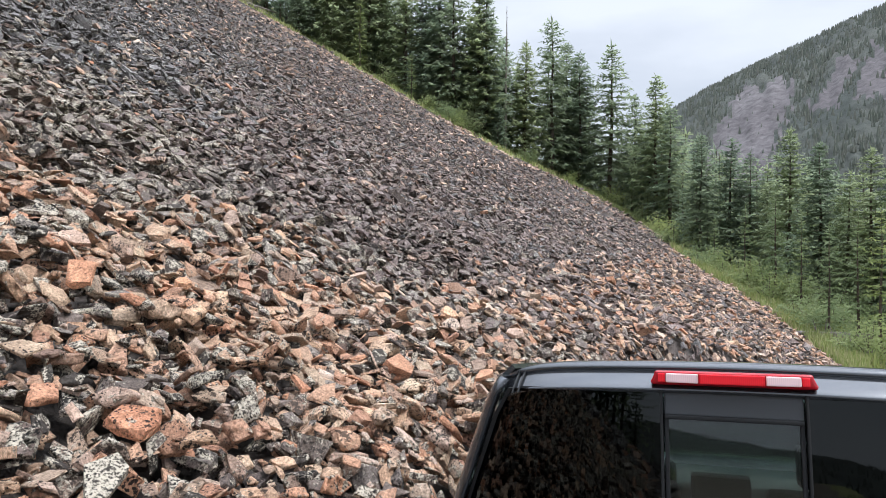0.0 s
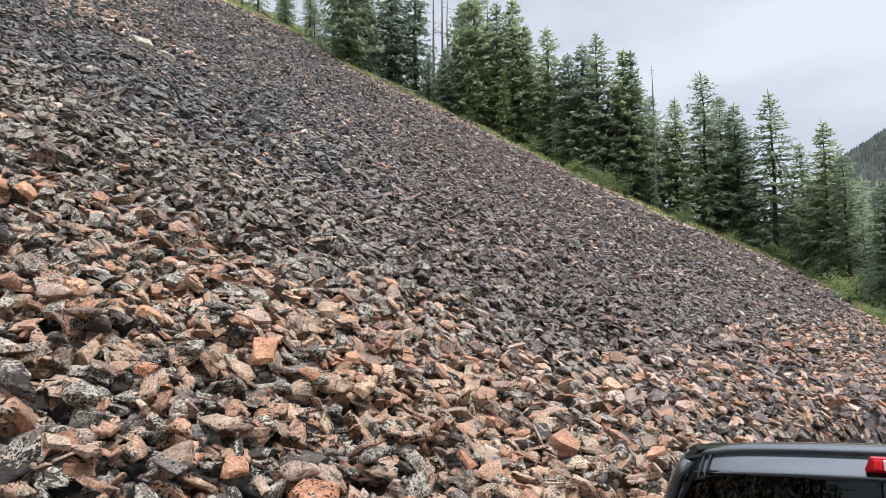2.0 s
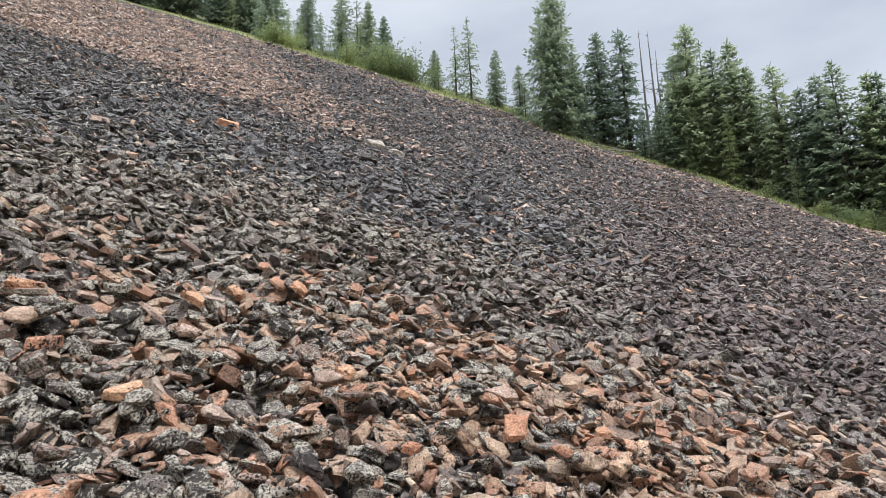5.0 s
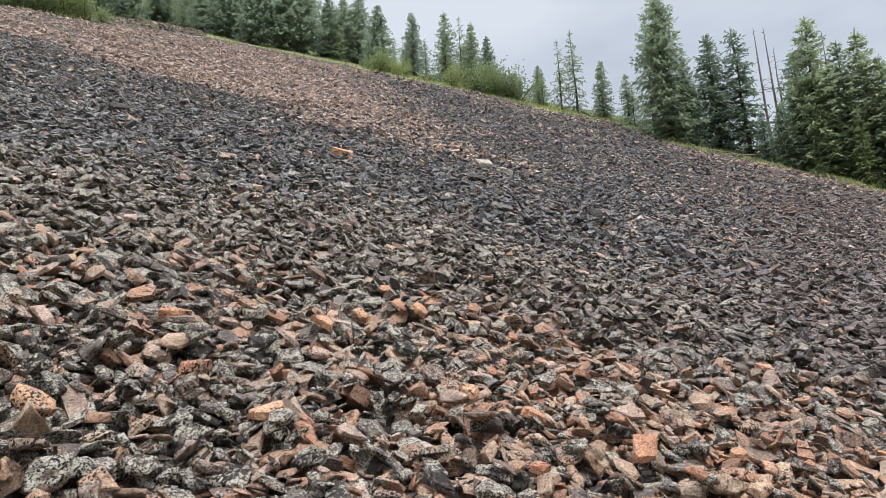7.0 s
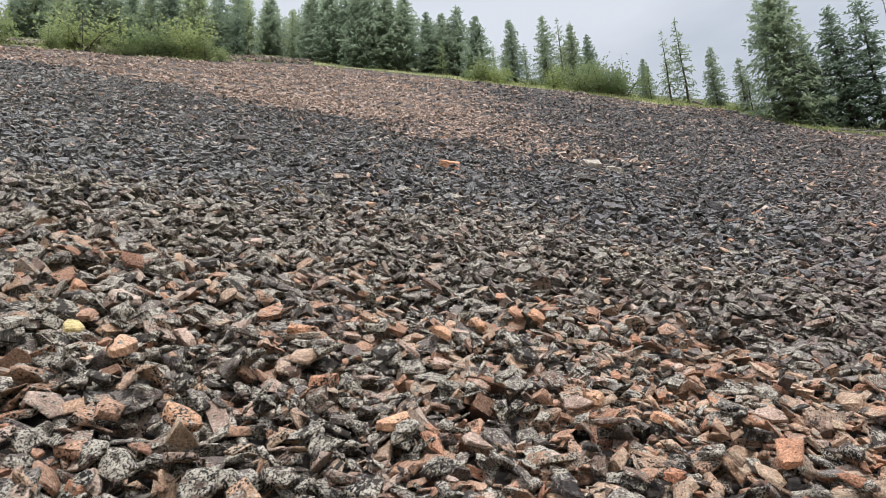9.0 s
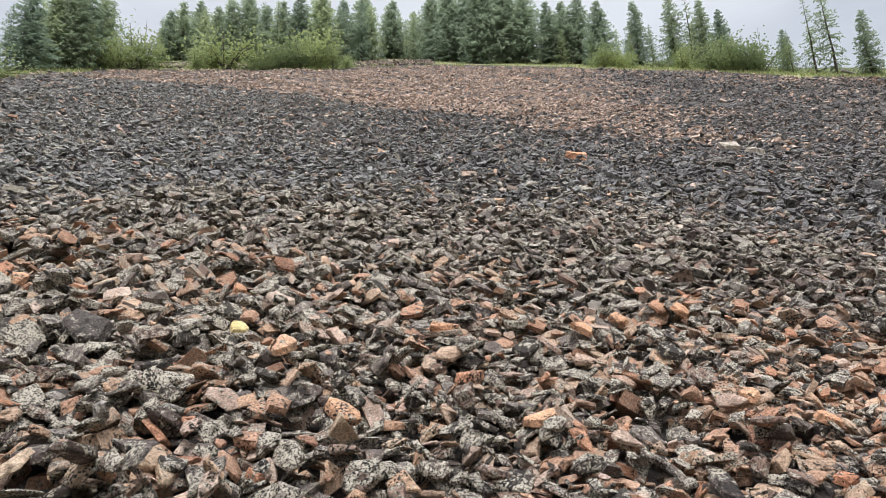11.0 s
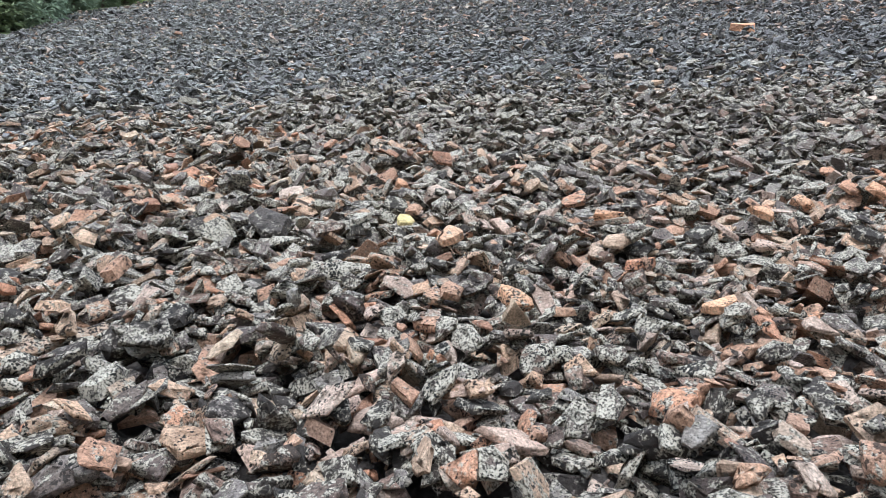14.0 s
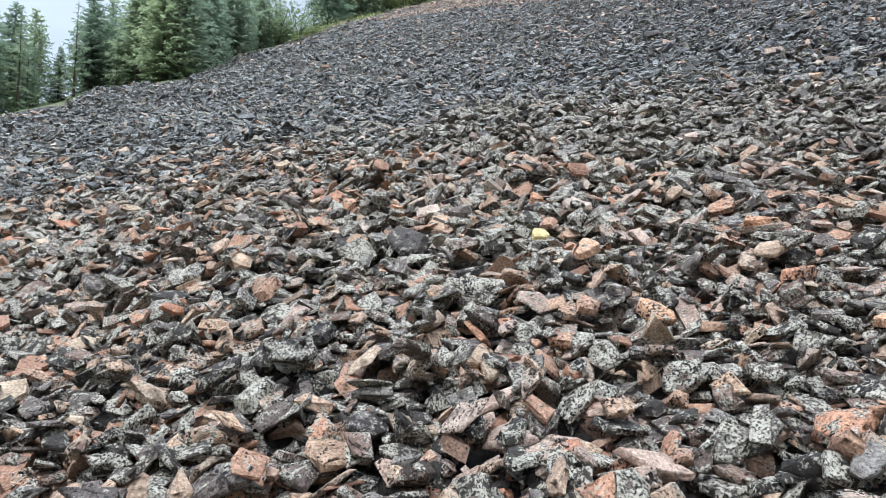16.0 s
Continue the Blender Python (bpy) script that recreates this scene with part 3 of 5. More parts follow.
# the edge of the woods beside the road, mirrored in the truck's glass
for n, (az, off, h) in enumerate(((-66, 2, 13), (-67.5, 4, 12), (-69, 2, 11), (-70.5, 3.5, 10.5), (-72, 1.5, 10), (-73.5, 3, 9), (-75, 2, 8.5), (-76.5, 3, 7.5), (-78, 2, 7), (-79.5, 3, 6), (-81, 2, 5), (-83, 2.5, 3.5))):
    place(BACK_FIRS[n % 3], FIR, "tree", "firs round the talus", az, off, h, 1.4)
# the woods behind, lower than the trees in front
ALL_FIRS = sorted(RIGHT_BANK + RIDGE + TOP + LEFT)
rr = random.Random(77)
for az0, az1, off0, off1, low, high, count in ((57, 90, 6, 14, 0.45, 0.85, 44), (58, 76, 2, 5, 0.25, 0.5, 9), (89, 108, 14, 34, 0.5, 0.9, 34), (89, 110, 36, 110, 0.8, 1.0, 34), (-15, 23, 18, 34, 0.75, 1.02, 56), (8, 37, 9, 16, 0.4, 0.7, 16),
                                               (-60, -46, 6, 18, 0.5, 0.95, 18), (-43.5, -28.5, 2, 10, 0.6, 1.05, 28), (-26, -18, 7, 14, 0.5, 0.95, 9), (50, 57, 7, 12, 0.35, 0.7, 5)):
    for i in range(count):
        az, off = az0 + (az1 - az0) * (i + rr.random()) / count, rr.uniform(off0, off1)
        tip = np.interp(az, [a for a, _, _ in ALL_FIRS], [t for _, _, t in ALL_FIRS])
        r = float(rim(az))
        foot = math.degrees(math.atan2(float(slope_height(r * math.sin(radians(az)), r * math.cos(radians(az)))) - 2.28, r))
        place(rr.choice(FIRS if az > 57 and off < 9 else BACK_FIRS), FIR, "tree", "firs round the talus", az, off, 0, rr.uniform(1.1, 1.5), foot + (tip - foot) * rr.uniform(low, high))
for az, off, h in ((85.4, 1.5, 5.0), (86.6, 1.2, 3.4), (63.0, 2, 7.5), (67.3, 1.5, 4.5), (46.8, 3, 6.0), (93.8, 5, 5.0), (95.9, 5, 6.6), (97.6, 6, 5.0), (99.4, 4, 5.0), (101.2, 6, 5.5), (91.6, 4, 3.6), (102.6, 8, 6), (-20.2, 2.5, 5.6), (27.0, 4, 5.5), (39.2, 5, 5.7), (23.5, 4, 4.5)):
    place(YOUNG[int(az) % 2], YFIR, "tree", "young firs round the talus", az, off, h)
for az, off, top in ((75.2, 5, 20.2), (57.0, 7, 28.3), (57.7, 7, 28.1), (58.2, 8, 26.6), (-16.2, 20, 32.0), (37.2, 6, 29.2)):
    place(SNAGS[int(abs(az)) % 2], SNAGL, "dead tree", "dead trees", az, off, 0, 1.0, top)
for az, off, h in ((-5.8, 3, 3.2), (-4.5, 3, 3.8), (-3.0, 3, 4.0), (-1.6, 3, 4.6), (-0.2, 2, 2.6), (-9.7, 3, 5.4), (-10.8, 4, 2.6), (-12.2, 2, 2.4), (-17, 3, 5.0), (-18, 3, 3.4), (-16.2, 4, 4), (1, 2, 1.6), (25.6, 2, 3.0), (31, 3, 3.0), (36, 4, 4.2), (37, 4, 3.6), (33, 4, 3.8), (34, 4, 4.0), (35, 3, 3.6), (-29, 2, 3.4), (-27.2, 2, 3.6), (-6.5, 2, 1.8), (24.5, 2.5, 3.6), (29, 2, 2.4), (72, 1.5, 1.6), (65, 1.5, 1.8), (84, 1.5, 2.2), (87.6, 1.2, 2.2), (88.6, 1.5, 2.0), (86.2, 0.8, 1.8), (90.5, 1.6, 1.6), (93.5, 2.2, 1.5), (95.5, 3, 1.7), (97.3, 2.4, 1.4), (98.6, 3.5, 1.6), (100.8, 3, 1.2), (102, 5, 1.5), (94.2, 4, 1.8), (95.2, 5.5, 2.0), (96.2, 4.6, 1.7), (97.2, 6, 1.9), (92.2, 3.2, 1.9), (99.8, 7, 1.9), (101.5, 8, 1.6), (80.5, 1.2, 1.4), (77, 1, 1.3), (60, 1.2, 1.3), (70.5, 1.2, 2.2), (71.4, 1.5, 1.8), (68.8, 1.2, 1.8)):
    place(SHRUBS[int(abs(az) * 2) % 2], SHRUBL, "shrub", "shrubs along the talus", az, off, h, 1.2)
for ob in PROTOS:
    for o in (*ob.children_recursive, ob):
        bpy.data.objects.remove(o)

def fallen_log(az, off, length, turn, roll):
    rr = random.Random(int(az * 10))
    r = float(rim(az)) + off
    x, y = r * math.sin(radians(az)), r * math.cos(radians(az))
    z = float(land(x, y)[0])
    log = new("fallen_log")
    log.location = (x, y, z + 0.12)
    log.rotation_euler = (0, radians(roll), radians(turn))
    bm = bmesh.new()
    tube(bm, [(-length / 2, 0, 0), (-length / 6, 0.05, 0.02), (length / 5, -0.04, 0.03), (length / 2, 0.02, 0.02)], (0.16, 0.14, 0.1, 0.05), 8)
    part("trunk", bm, MAT_DEADWOOD, log, smooth=True)
    for k in range(5):
        bm = bmesh.new()
        u = rr.uniform(-0.3, 0.5) * length
        tube(bm, [(u, 0, 0.05), (u + rr.uniform(-0.2, 0.3), rr.uniform(-0.3, 0.3), rr.uniform(0.3, 0.7))], (0.03, 0.01), 5)
        part("branch", bm, MAT_DEADWOOD, log)
    return tagged(log, "grey fallen log with broken branches in the grass", "log", "fallen logs")


for az, off, length, turn, roll in ((52.2, 1.0, 5, -35, 12), (54.0, 1.6, 6, -48, 10), (55.4, 2.4, 4, -20, 12), (43.5, 3, 5, 10, 2), (98.8, 2.2, 4, 60, 2), (100.2, 2.8, 3, 30, 0), (95.2, 4.5, 3, 80, 4)):
    fallen_log(az, off, length, turn, roll)

# ---- far woods on the mountainside ----
q = np.random.default_rng(8)
n = 24000
f_az = np.where(q.random(n) < 0.8, q.uniform(76, 125, n), q.uniform(-150, -66, n))
f_r = 130 + 640 * q.random(n) ** 0.7
f_x, f_y = f_r * np.sin(np.radians(f_az)), f_r * np.cos(np.radians(f_az))
f_z = land(f_x, f_y)[0]
keep = ~scree_patch(f_az, f_r) | (q.random(n) < 0.06)
V, F = [], []
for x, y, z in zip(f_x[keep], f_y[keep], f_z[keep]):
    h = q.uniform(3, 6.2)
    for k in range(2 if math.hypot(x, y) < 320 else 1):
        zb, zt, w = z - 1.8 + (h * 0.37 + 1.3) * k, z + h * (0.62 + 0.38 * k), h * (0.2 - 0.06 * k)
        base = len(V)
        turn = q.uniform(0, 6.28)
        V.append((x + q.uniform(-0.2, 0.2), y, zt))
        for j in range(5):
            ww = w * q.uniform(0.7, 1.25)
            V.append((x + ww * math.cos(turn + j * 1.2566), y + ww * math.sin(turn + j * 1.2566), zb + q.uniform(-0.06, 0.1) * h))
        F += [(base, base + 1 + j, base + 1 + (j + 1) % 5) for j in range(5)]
# needle tones greyed and lightened: the haze over the valley is in the colour
far_woods = tagged(new("far_woods", mesh_from("far_woods", V, F, [leaf_material("haze_greyed_needles", [(0.17, 0.19, 0.165), (0.2, 0.218, 0.185), (0.23, 0.235, 0.205)])])), "grey-green conifer woods on the far mountainside, haze put into their colour", "woods", kind="stuff")

# ---- grass along the rim ----
q = np.random.default_rng(9)
n = 16000
t_az = q.uniform(-28, 112, n)
t_az = np.where((t_az > -20) & (t_az < 24) & (q.random(n) < 0.8), q.uniform(40, 108, n), t_az)
t_az = np.where(q.random(n) < 0.3, q.uniform(82, 106, n), t_az)
t_off = q.exponential(np.where(t_az > 80, 3.5, 5), n) - 0.5
t_off = np.where(waves(t_az * 4, t_off * 3, 12, 9.0) > -0.1, t_off, t_off + np.where(t_az > 80, 0, 6))
t_r = rim(t_az) + t_off
t_x, t_y = t_r * np.sin(np.radians(t_az)), t_r * np.cos(np.radians(t_az))
t_z = land(t_x, t_y)[0]
V, F = [], []
for x, y, z in zip(t_x, t_y, t_z):
    for k in range(3):
        a, h, w = q.uniform(0, 6.28), q.uniform(0.18, 0.5), q.uniform(0.03, 0.08)
        base = len(V)
        ox, oy = q.uniform(-0.15, 0.15, 2)
        V += [(x + ox - w * math.cos(a), y + oy - w * math.sin(a), z - 0.03), (x + ox + w * math.cos(a), y + oy + w * math.sin(a), z - 0.03), (x + ox + q.uniform(-0.15, 0.15), y + oy + q.uniform(-0.15, 0.15), z + h)]
        F.append((base, base + 1, base + 2))
grass = tagged(new("grass", mesh_from("grass", V, F, [MAT_BLADES])), "bright green and dry grass along the talus edge", "grass", kind="stuff")

# ---- the pickup beside the talus ----
def paint_material(name, col, rough, coat=0.0, metal=0.0, dust=0.0):
    m, n, l, bsdf = material(name)
    geo = n.new("ShaderNodeNewGeometry")
    a = noise_tex(n, l, geo.outputs["Position"], 14, 5, 0.7)
    r = ramp(n, [(0.45, col), (0.8, tuple(c * (1 - dust) + d * dust for c, d in zip(col, (0.25, 0.22, 0.18))))])
    l.new(a.outputs[0], r.inputs[0])
    l.new(r.outputs[0], bsdf.inputs["Base Color"])
    bsdf.inputs["Roughness"].default_value = rough
    bsdf.inputs["Metallic"].default_value = metal
    bsdf.inputs["Coat Weight"].default_value = coat
    bsdf.inputs["Coat Roughness"].default_value = 0.06
    return m


def window_material(name, clear, tint, index=1.6, shine=0.95):
    m, n, l, bsdf = material(name)
    clear_b = n.new("ShaderNodeBsdfTransparent")
    clear_b.inputs[0].default_value = tuple(c * clear for c in tint) + (1,)
    gloss = n.new("ShaderNodeBsdfGlossy")
    gloss.inputs["Roughness"].default_value = 0.015
    gloss.inputs[0].default_value = (shine * 0.95, shine, shine, 1)
    fres = n.new("ShaderNodeFresnel")
    fres.inputs[0].default_value = index
    mix = n.new("ShaderNodeMixShader")
    l.new(fres.outputs[0], mix.inputs[0])
    l.new(clear_b.outputs[0], mix.inputs[1])
    l.new(gloss.outputs[0], mix.inputs[2])
    l.new(mix.outputs[0], n["Material Output"].inputs[0])
    return m


def lens_material(name, col):
    m, n, l, bsdf = material(name)
    tc = n.new("ShaderNodeTexCoord")
    w = n.new("ShaderNodeTexWave")
    w.inputs["Scale"].default_value = 60
    w.bands_direction = "Y"
    l.new(tc.outputs["Object"], w.inputs[0])
    r = ramp(n, [(0.0, tuple(c * 0.92 for c in col)), (1.0, col)])
    l.new(w.outputs[0], r.inputs[0])
    l.new(r.outputs[0], bsdf.inputs["Base Color"])
    bsdf.inputs["Roughness"].default_value = 0.12
    bsdf.inputs["Coat Weight"].default_value = 0.25
    return m


PAINT = paint_material("black_car_paint", (0.06, 0.065, 0.074), 0.24, 1.0, 0.6, 0.04)
TRIM = paint_material("black_trim", (0.008, 0.008, 0.009), 0.7)
RUBBER = paint_material("tyre_rubber", (0.02, 0.02, 0.02), 0.85, 0, 0, 0.3)
ALLOY = paint_material("alloy_rim", (0.5, 0.5, 0.52), 0.3, 0, 1.0)
CABIN = paint_material("dark_cabin_plastic", (0.05, 0.048, 0.046), 0.6)
CABIN_PALE = paint_material("grey_cabin_plastic", (0.24, 0.25, 0.255), 0.55)
BAND = paint_material("matt_dark_band", (0.06, 0.063, 0.07), 0.55)
GLASS_DARK = window_material("privacy_glass", 0.04, (0.9, 0.97, 1), 1.45, 0.8)
GLASS_SIDE = window_material("side_privacy_glass", 0.07, (0.9, 0.97, 1), 1.5, 0.8)
GLASS_CLEAR = window_material("tinted_glass", 0.62, (0.94, 1, 0.96), 1.55)
GLASS_FRONT = window_material("windscreen_glass", 0.8, (0.9, 1, 0.95))
RED_LENS = lens_material("red_lens", (0.9, 0.016, 0.03))
PALE_LENS = lens_material("clear_lens", (0.95, 0.68, 0.69))
DEEP_RED = lens_material("dark_red_lens", (0.42, 0.007, 0.016))


def rbox(x0, x1, y0, y1, z0, z1, bev=0.01, seg=2):
    bm = bmesh.new()
    bmesh.ops.create_cube(bm, size=1)
    for v in bm.verts:
        v.co = ((x0 + x1) / 2 + v.co.x * (x1 - x0), (y0 + y1) / 2 + v.co.y * (y1 - y0), (z0 + z1) / 2 + v.co.z * (z1 - z0))
    if bev:
        bmesh.ops.bevel(bm, geom=bm.edges[:], offset=bev, segments=seg, profile=0.6, affect="EDGES")
    return bm


def sheet(rows, thick=0.02):
    """A curved panel from rows of points, made solid."""
    bm = bmesh.new()
    grid = [[bm.verts.new(p) for p in row] for row in rows]
    for a, b in zip(grid, grid[1:]):
        for i in range(len(a) - 1):
            bm.faces.new((a[i], a[i + 1], b[i + 1], b[i]))
    bm.normal_update()
    if thick:
        bmesh.ops.solidify(bm, geom=bm.faces[:], thickness=thick)
    bmesh.ops.recalc_face_normals(bm, faces=bm.faces)
    return bm


def rear_x(y, z):
    """The rear of the cab: curved in plan, leaning forward towards the roof."""
    return 0.0 + 0.10 * (z - 1.42) * 0.6 + 0.17 * (y / 0.87) ** 4 + 0.01 * (y / 0.87) ** 2 - 0.02


def flank(z):
    """Half width of the cab at a height."""
    return float(np.interp(z, [0.5, 1.2, 1.42, 1.80, 1.87, 1.92], [0.95, 0.96, 0.915, 0.765, 0.72, 0.67]))


def glass_half(z):
    return float(np.interp(z, [1.15, 1.42, 1.78, 1.82, 1.845, 1.86], [0.92, 0.872, 0.737, 0.72, 0.706, 0.685]))


truck = new("pickup_truck")
tagged(truck, "black crew-cab pickup truck parked on the road beside the talus", "truck")

# roof, falling gently towards the windscreen
rows = []
for i in range(15):
    u = i / 14
    x = 0.055 + 1.75 * u
    row = []
    for j in range(25):
        y = -0.71 + 1.42 * j / 24
        e = abs(y) / 0.71
        z = 1.926 - 0.11 * u * u - 0.055 * u - 0.022 * e ** 2 - 0.035 * e ** 10
        if i == 0:
            z -= 0.010
        row.append((x + (rear_x(y, 1.92) if i == 0 else rear_x(y, 1.92) * (1 - u)), y, z))
    rows.append(row)
roof = part("roof", sheet(rows, 0.02), PAINT, truck, "glossy black roof panel", True)
for s in (-1, 1):
    for d in (0.640, 0.662):
        bm = sheet([[(0.05 + rear_x(d, 1.9) + 1.6 * k / 8, s * d, 1.912 - 0.026 * (d / 0.71) ** 2 - 0.055 * k / 8 - 0.11 * (k / 8) ** 2), (0.05 + rear_x(d, 1.9) + 1.6 * k / 8, s * (d + 0.006), 1.910 - 0.026 * (d / 0.71) ** 2 - 0.055 * k / 8 - 0.11 * (k / 8) ** 2)] for k in range(9)], 0.008)
        part("roof_groove", bm, TRIM, roof)

# header over the rear window
rows = []
for i in range(7):
    u = i / 6
    z = 1.918 - 0.056 * u
    rows.append([(rear_x(y, z) + 0.055 * (1 - u) ** 1.5 - 0.008 * u, y, z - 0.022 * (y / 0.71) ** 2 - 0.03 * abs(y / 0.71) ** 10) for y in np.linspace(-0.71, 0.71, 27)])
part("rear_header", sheet(rows, 0.02), PAINT, truck, "glossy black panel over the rear window", True)
for s in (-1, 1):
    for d in (0.640, 0.662):
        rows = [[(rear_x(d, z) + 0.055 * (max(0, z - 1.862) / 0.056) ** 1.5 - 0.011, s * (d + w + (1.918 - z) * 0.15), z - 0.022 * (d / 0.71) ** 2 - 0.03 * (d / 0.71) ** 10) for w in (0, 0.005)] for z in np.linspace(1.925, 1.862, 5)]
        part("header_seam", sheet(rows, 0.006), TRIM, truck)

# corner pillars, wrapping from the rear window to the flank
for s in (-1, 1):
    rows = []
    for z in np.linspace(1.15, 1.872, 14):
        a, b = glass_half(z), flank(z)
        row = []
        for k in range(8):
            u = k / 7
            y = a + (b - a) * math.sin(u * math.pi / 2)
            row.append((rear_x(a, z) - 0.004 + 0.11 * (1 - math.cos(u * math.pi / 2)) + 0.08 * u ** 3, s * y, z))
        rows.append(row)
    part("corner_pillar", sheet(rows, 0.025), PAINT, truck, smooth=True)

# rear window: two fixed dark panes, a sliding middle pane in its frame
window = part("rear_window", sheet([[(rear_x(y, z) - 0.002, y, z - 0.02 * (y / 0.7) ** 2) for y in np.linspace(-0.65, 0.65, 17)] for z in (1.868, 1.856)], 0.015), TRIM, truck, "three-part tinted rear window")
for s in (-1, 1):
    rows = []
    for z in np.linspace(1.18, 1.858, 9):
        h = glass_half(z) - 0.004
        # nearly flat in the middle, bent at the outer end
        rows.append([(rear_x(y, z) + 0.17 * ((y / 0.87) ** 6 * (0.87 / h) ** 2 - (y / 0.87) ** 4) + 0.006, s * y, z - 0.016 * (y / 0.7) ** 2) for y in np.linspace(0.195, h, 48)])
    pane = part("pane", sheet(rows, 0.004), GLASS_DARK, window, "dark privacy glass")
    rows = []
    for z in np.linspace(1.17, 1.862, 9):
        h = glass_half(z)
        rows.append([(rear_x(h, z) + 0.001, s * (h - 0.010), z - 0.018 * (h / 0.7) ** 2), (rear_x(h, z) + 0.001, s * (h + 0.004), z - 0.018 * (h / 0.7) ** 2)])
    part("seal", sheet(rows, 0.008), TRIM, window)
    part("mullion", rbox(-0.026 + 0.006, 0.012, s * 0.197 - 0.004, s * 0.197 + 0.004, 1.17, 1.862, 0.003), TRIM, window)
part("slider_head", rbox(-0.004, 0.014, -0.189, 0.189, 1.790, 1.862, 0.004), BAND, window, "matt dark band over the sliding pane")
part("slider_rail", rbox(-0.014, 0.014, -0.189, 0.189, 1.778, 1.792, 0.004), TRIM, window)
for s in (-1, 1):
    part("slider_stile", rbox(-0.008, 0.014, s * 0.183 - 0.006, s * 0.183 + 0.006, 1.17, 1.78, 0.003), TRIM, window)
part("sliding_pane", rbox(0.002, 0.007, -0.178, 0.178, 1.17, 1.779, 0), GLASS_CLEAR, window, "lighter tinted sliding pane")

for piece in window.children:
    if piece.name.split(".")[0] in ("mullion", "slider_head", "slider_rail", "slider_stile", "sliding_pane"):
        for v in piece.data.vertices:
            v.co.x += 0.06 * (v.co.z - 1.42) - 0.012

# high brake lamp with cargo lamps either side
lamp_x = rear_x(0, 1.89) - 0.016
lamp = part("high_brake_lamp", rbox(lamp_x - 0.02, lamp_x + 0.02, -0.226, 0.226, 1.880, 1.922, 0.009, 3), DEEP_RED, truck, "red third brake lamp with two clear lenses")
for v in lamp.data.vertices:
    if v.co.z > 1.908:
        v.co.y *= 0.95
    v.co.x += 0.25 * v.co.y ** 2
part("red_lens", rbox(lamp_x - 0.0235, lamp_x, -0.088, 0.088, 1.887, 1.916, 0.003), RED_LENS, lamp)
for s in (-1, 1):
    bm = rbox(lamp_x - 0.023, lamp_x + 0.006, min(s * 0.091, s * 0.182), max(s * 0.091, s * 0.182), 1.888, 1.915, 0.003)
    for v in bm.verts:
        v.co.x += 0.2 * v.co.y ** 2
    part("cargo_lens", bm, PALE_LENS, lamp)
    bm = rbox(lamp_x - 0.021, lamp_x + 0.006, min(s * 0.184, s * 0.205), max(s * 0.184, s * 0.205), 1.888, 1.914, 0.003)
    for v in bm.verts:
        v.co.x += 0.2 * v.co.y ** 2
    part("end_lens", bm, RED_LENS, lamp)
    part("divider", rbox(lamp_x - 0.0245, lamp_x, s * 0.0895 - 0.0015, s * 0.0895 + 0.0015, 1.886, 1.917, 0.0005), DEEP_RED, lamp)

# body
def hull(name, x0, x1, z0, z1, w0, w1, mat, bev=0.05, label=""):
    bm = rbox(x0, x1, -w0, w0, z0, z1, 0)
    for v in bm.verts:
        if v.co.z > (z0 + z1) / 2:
            v.co.y *= w1 / w0
    bmesh.ops.bevel(bm, geom=bm.edges[:], offset=bev, segments=3, profile=0.6, affect="EDGES")
    return part(name, bm, mat, truck, label, True)


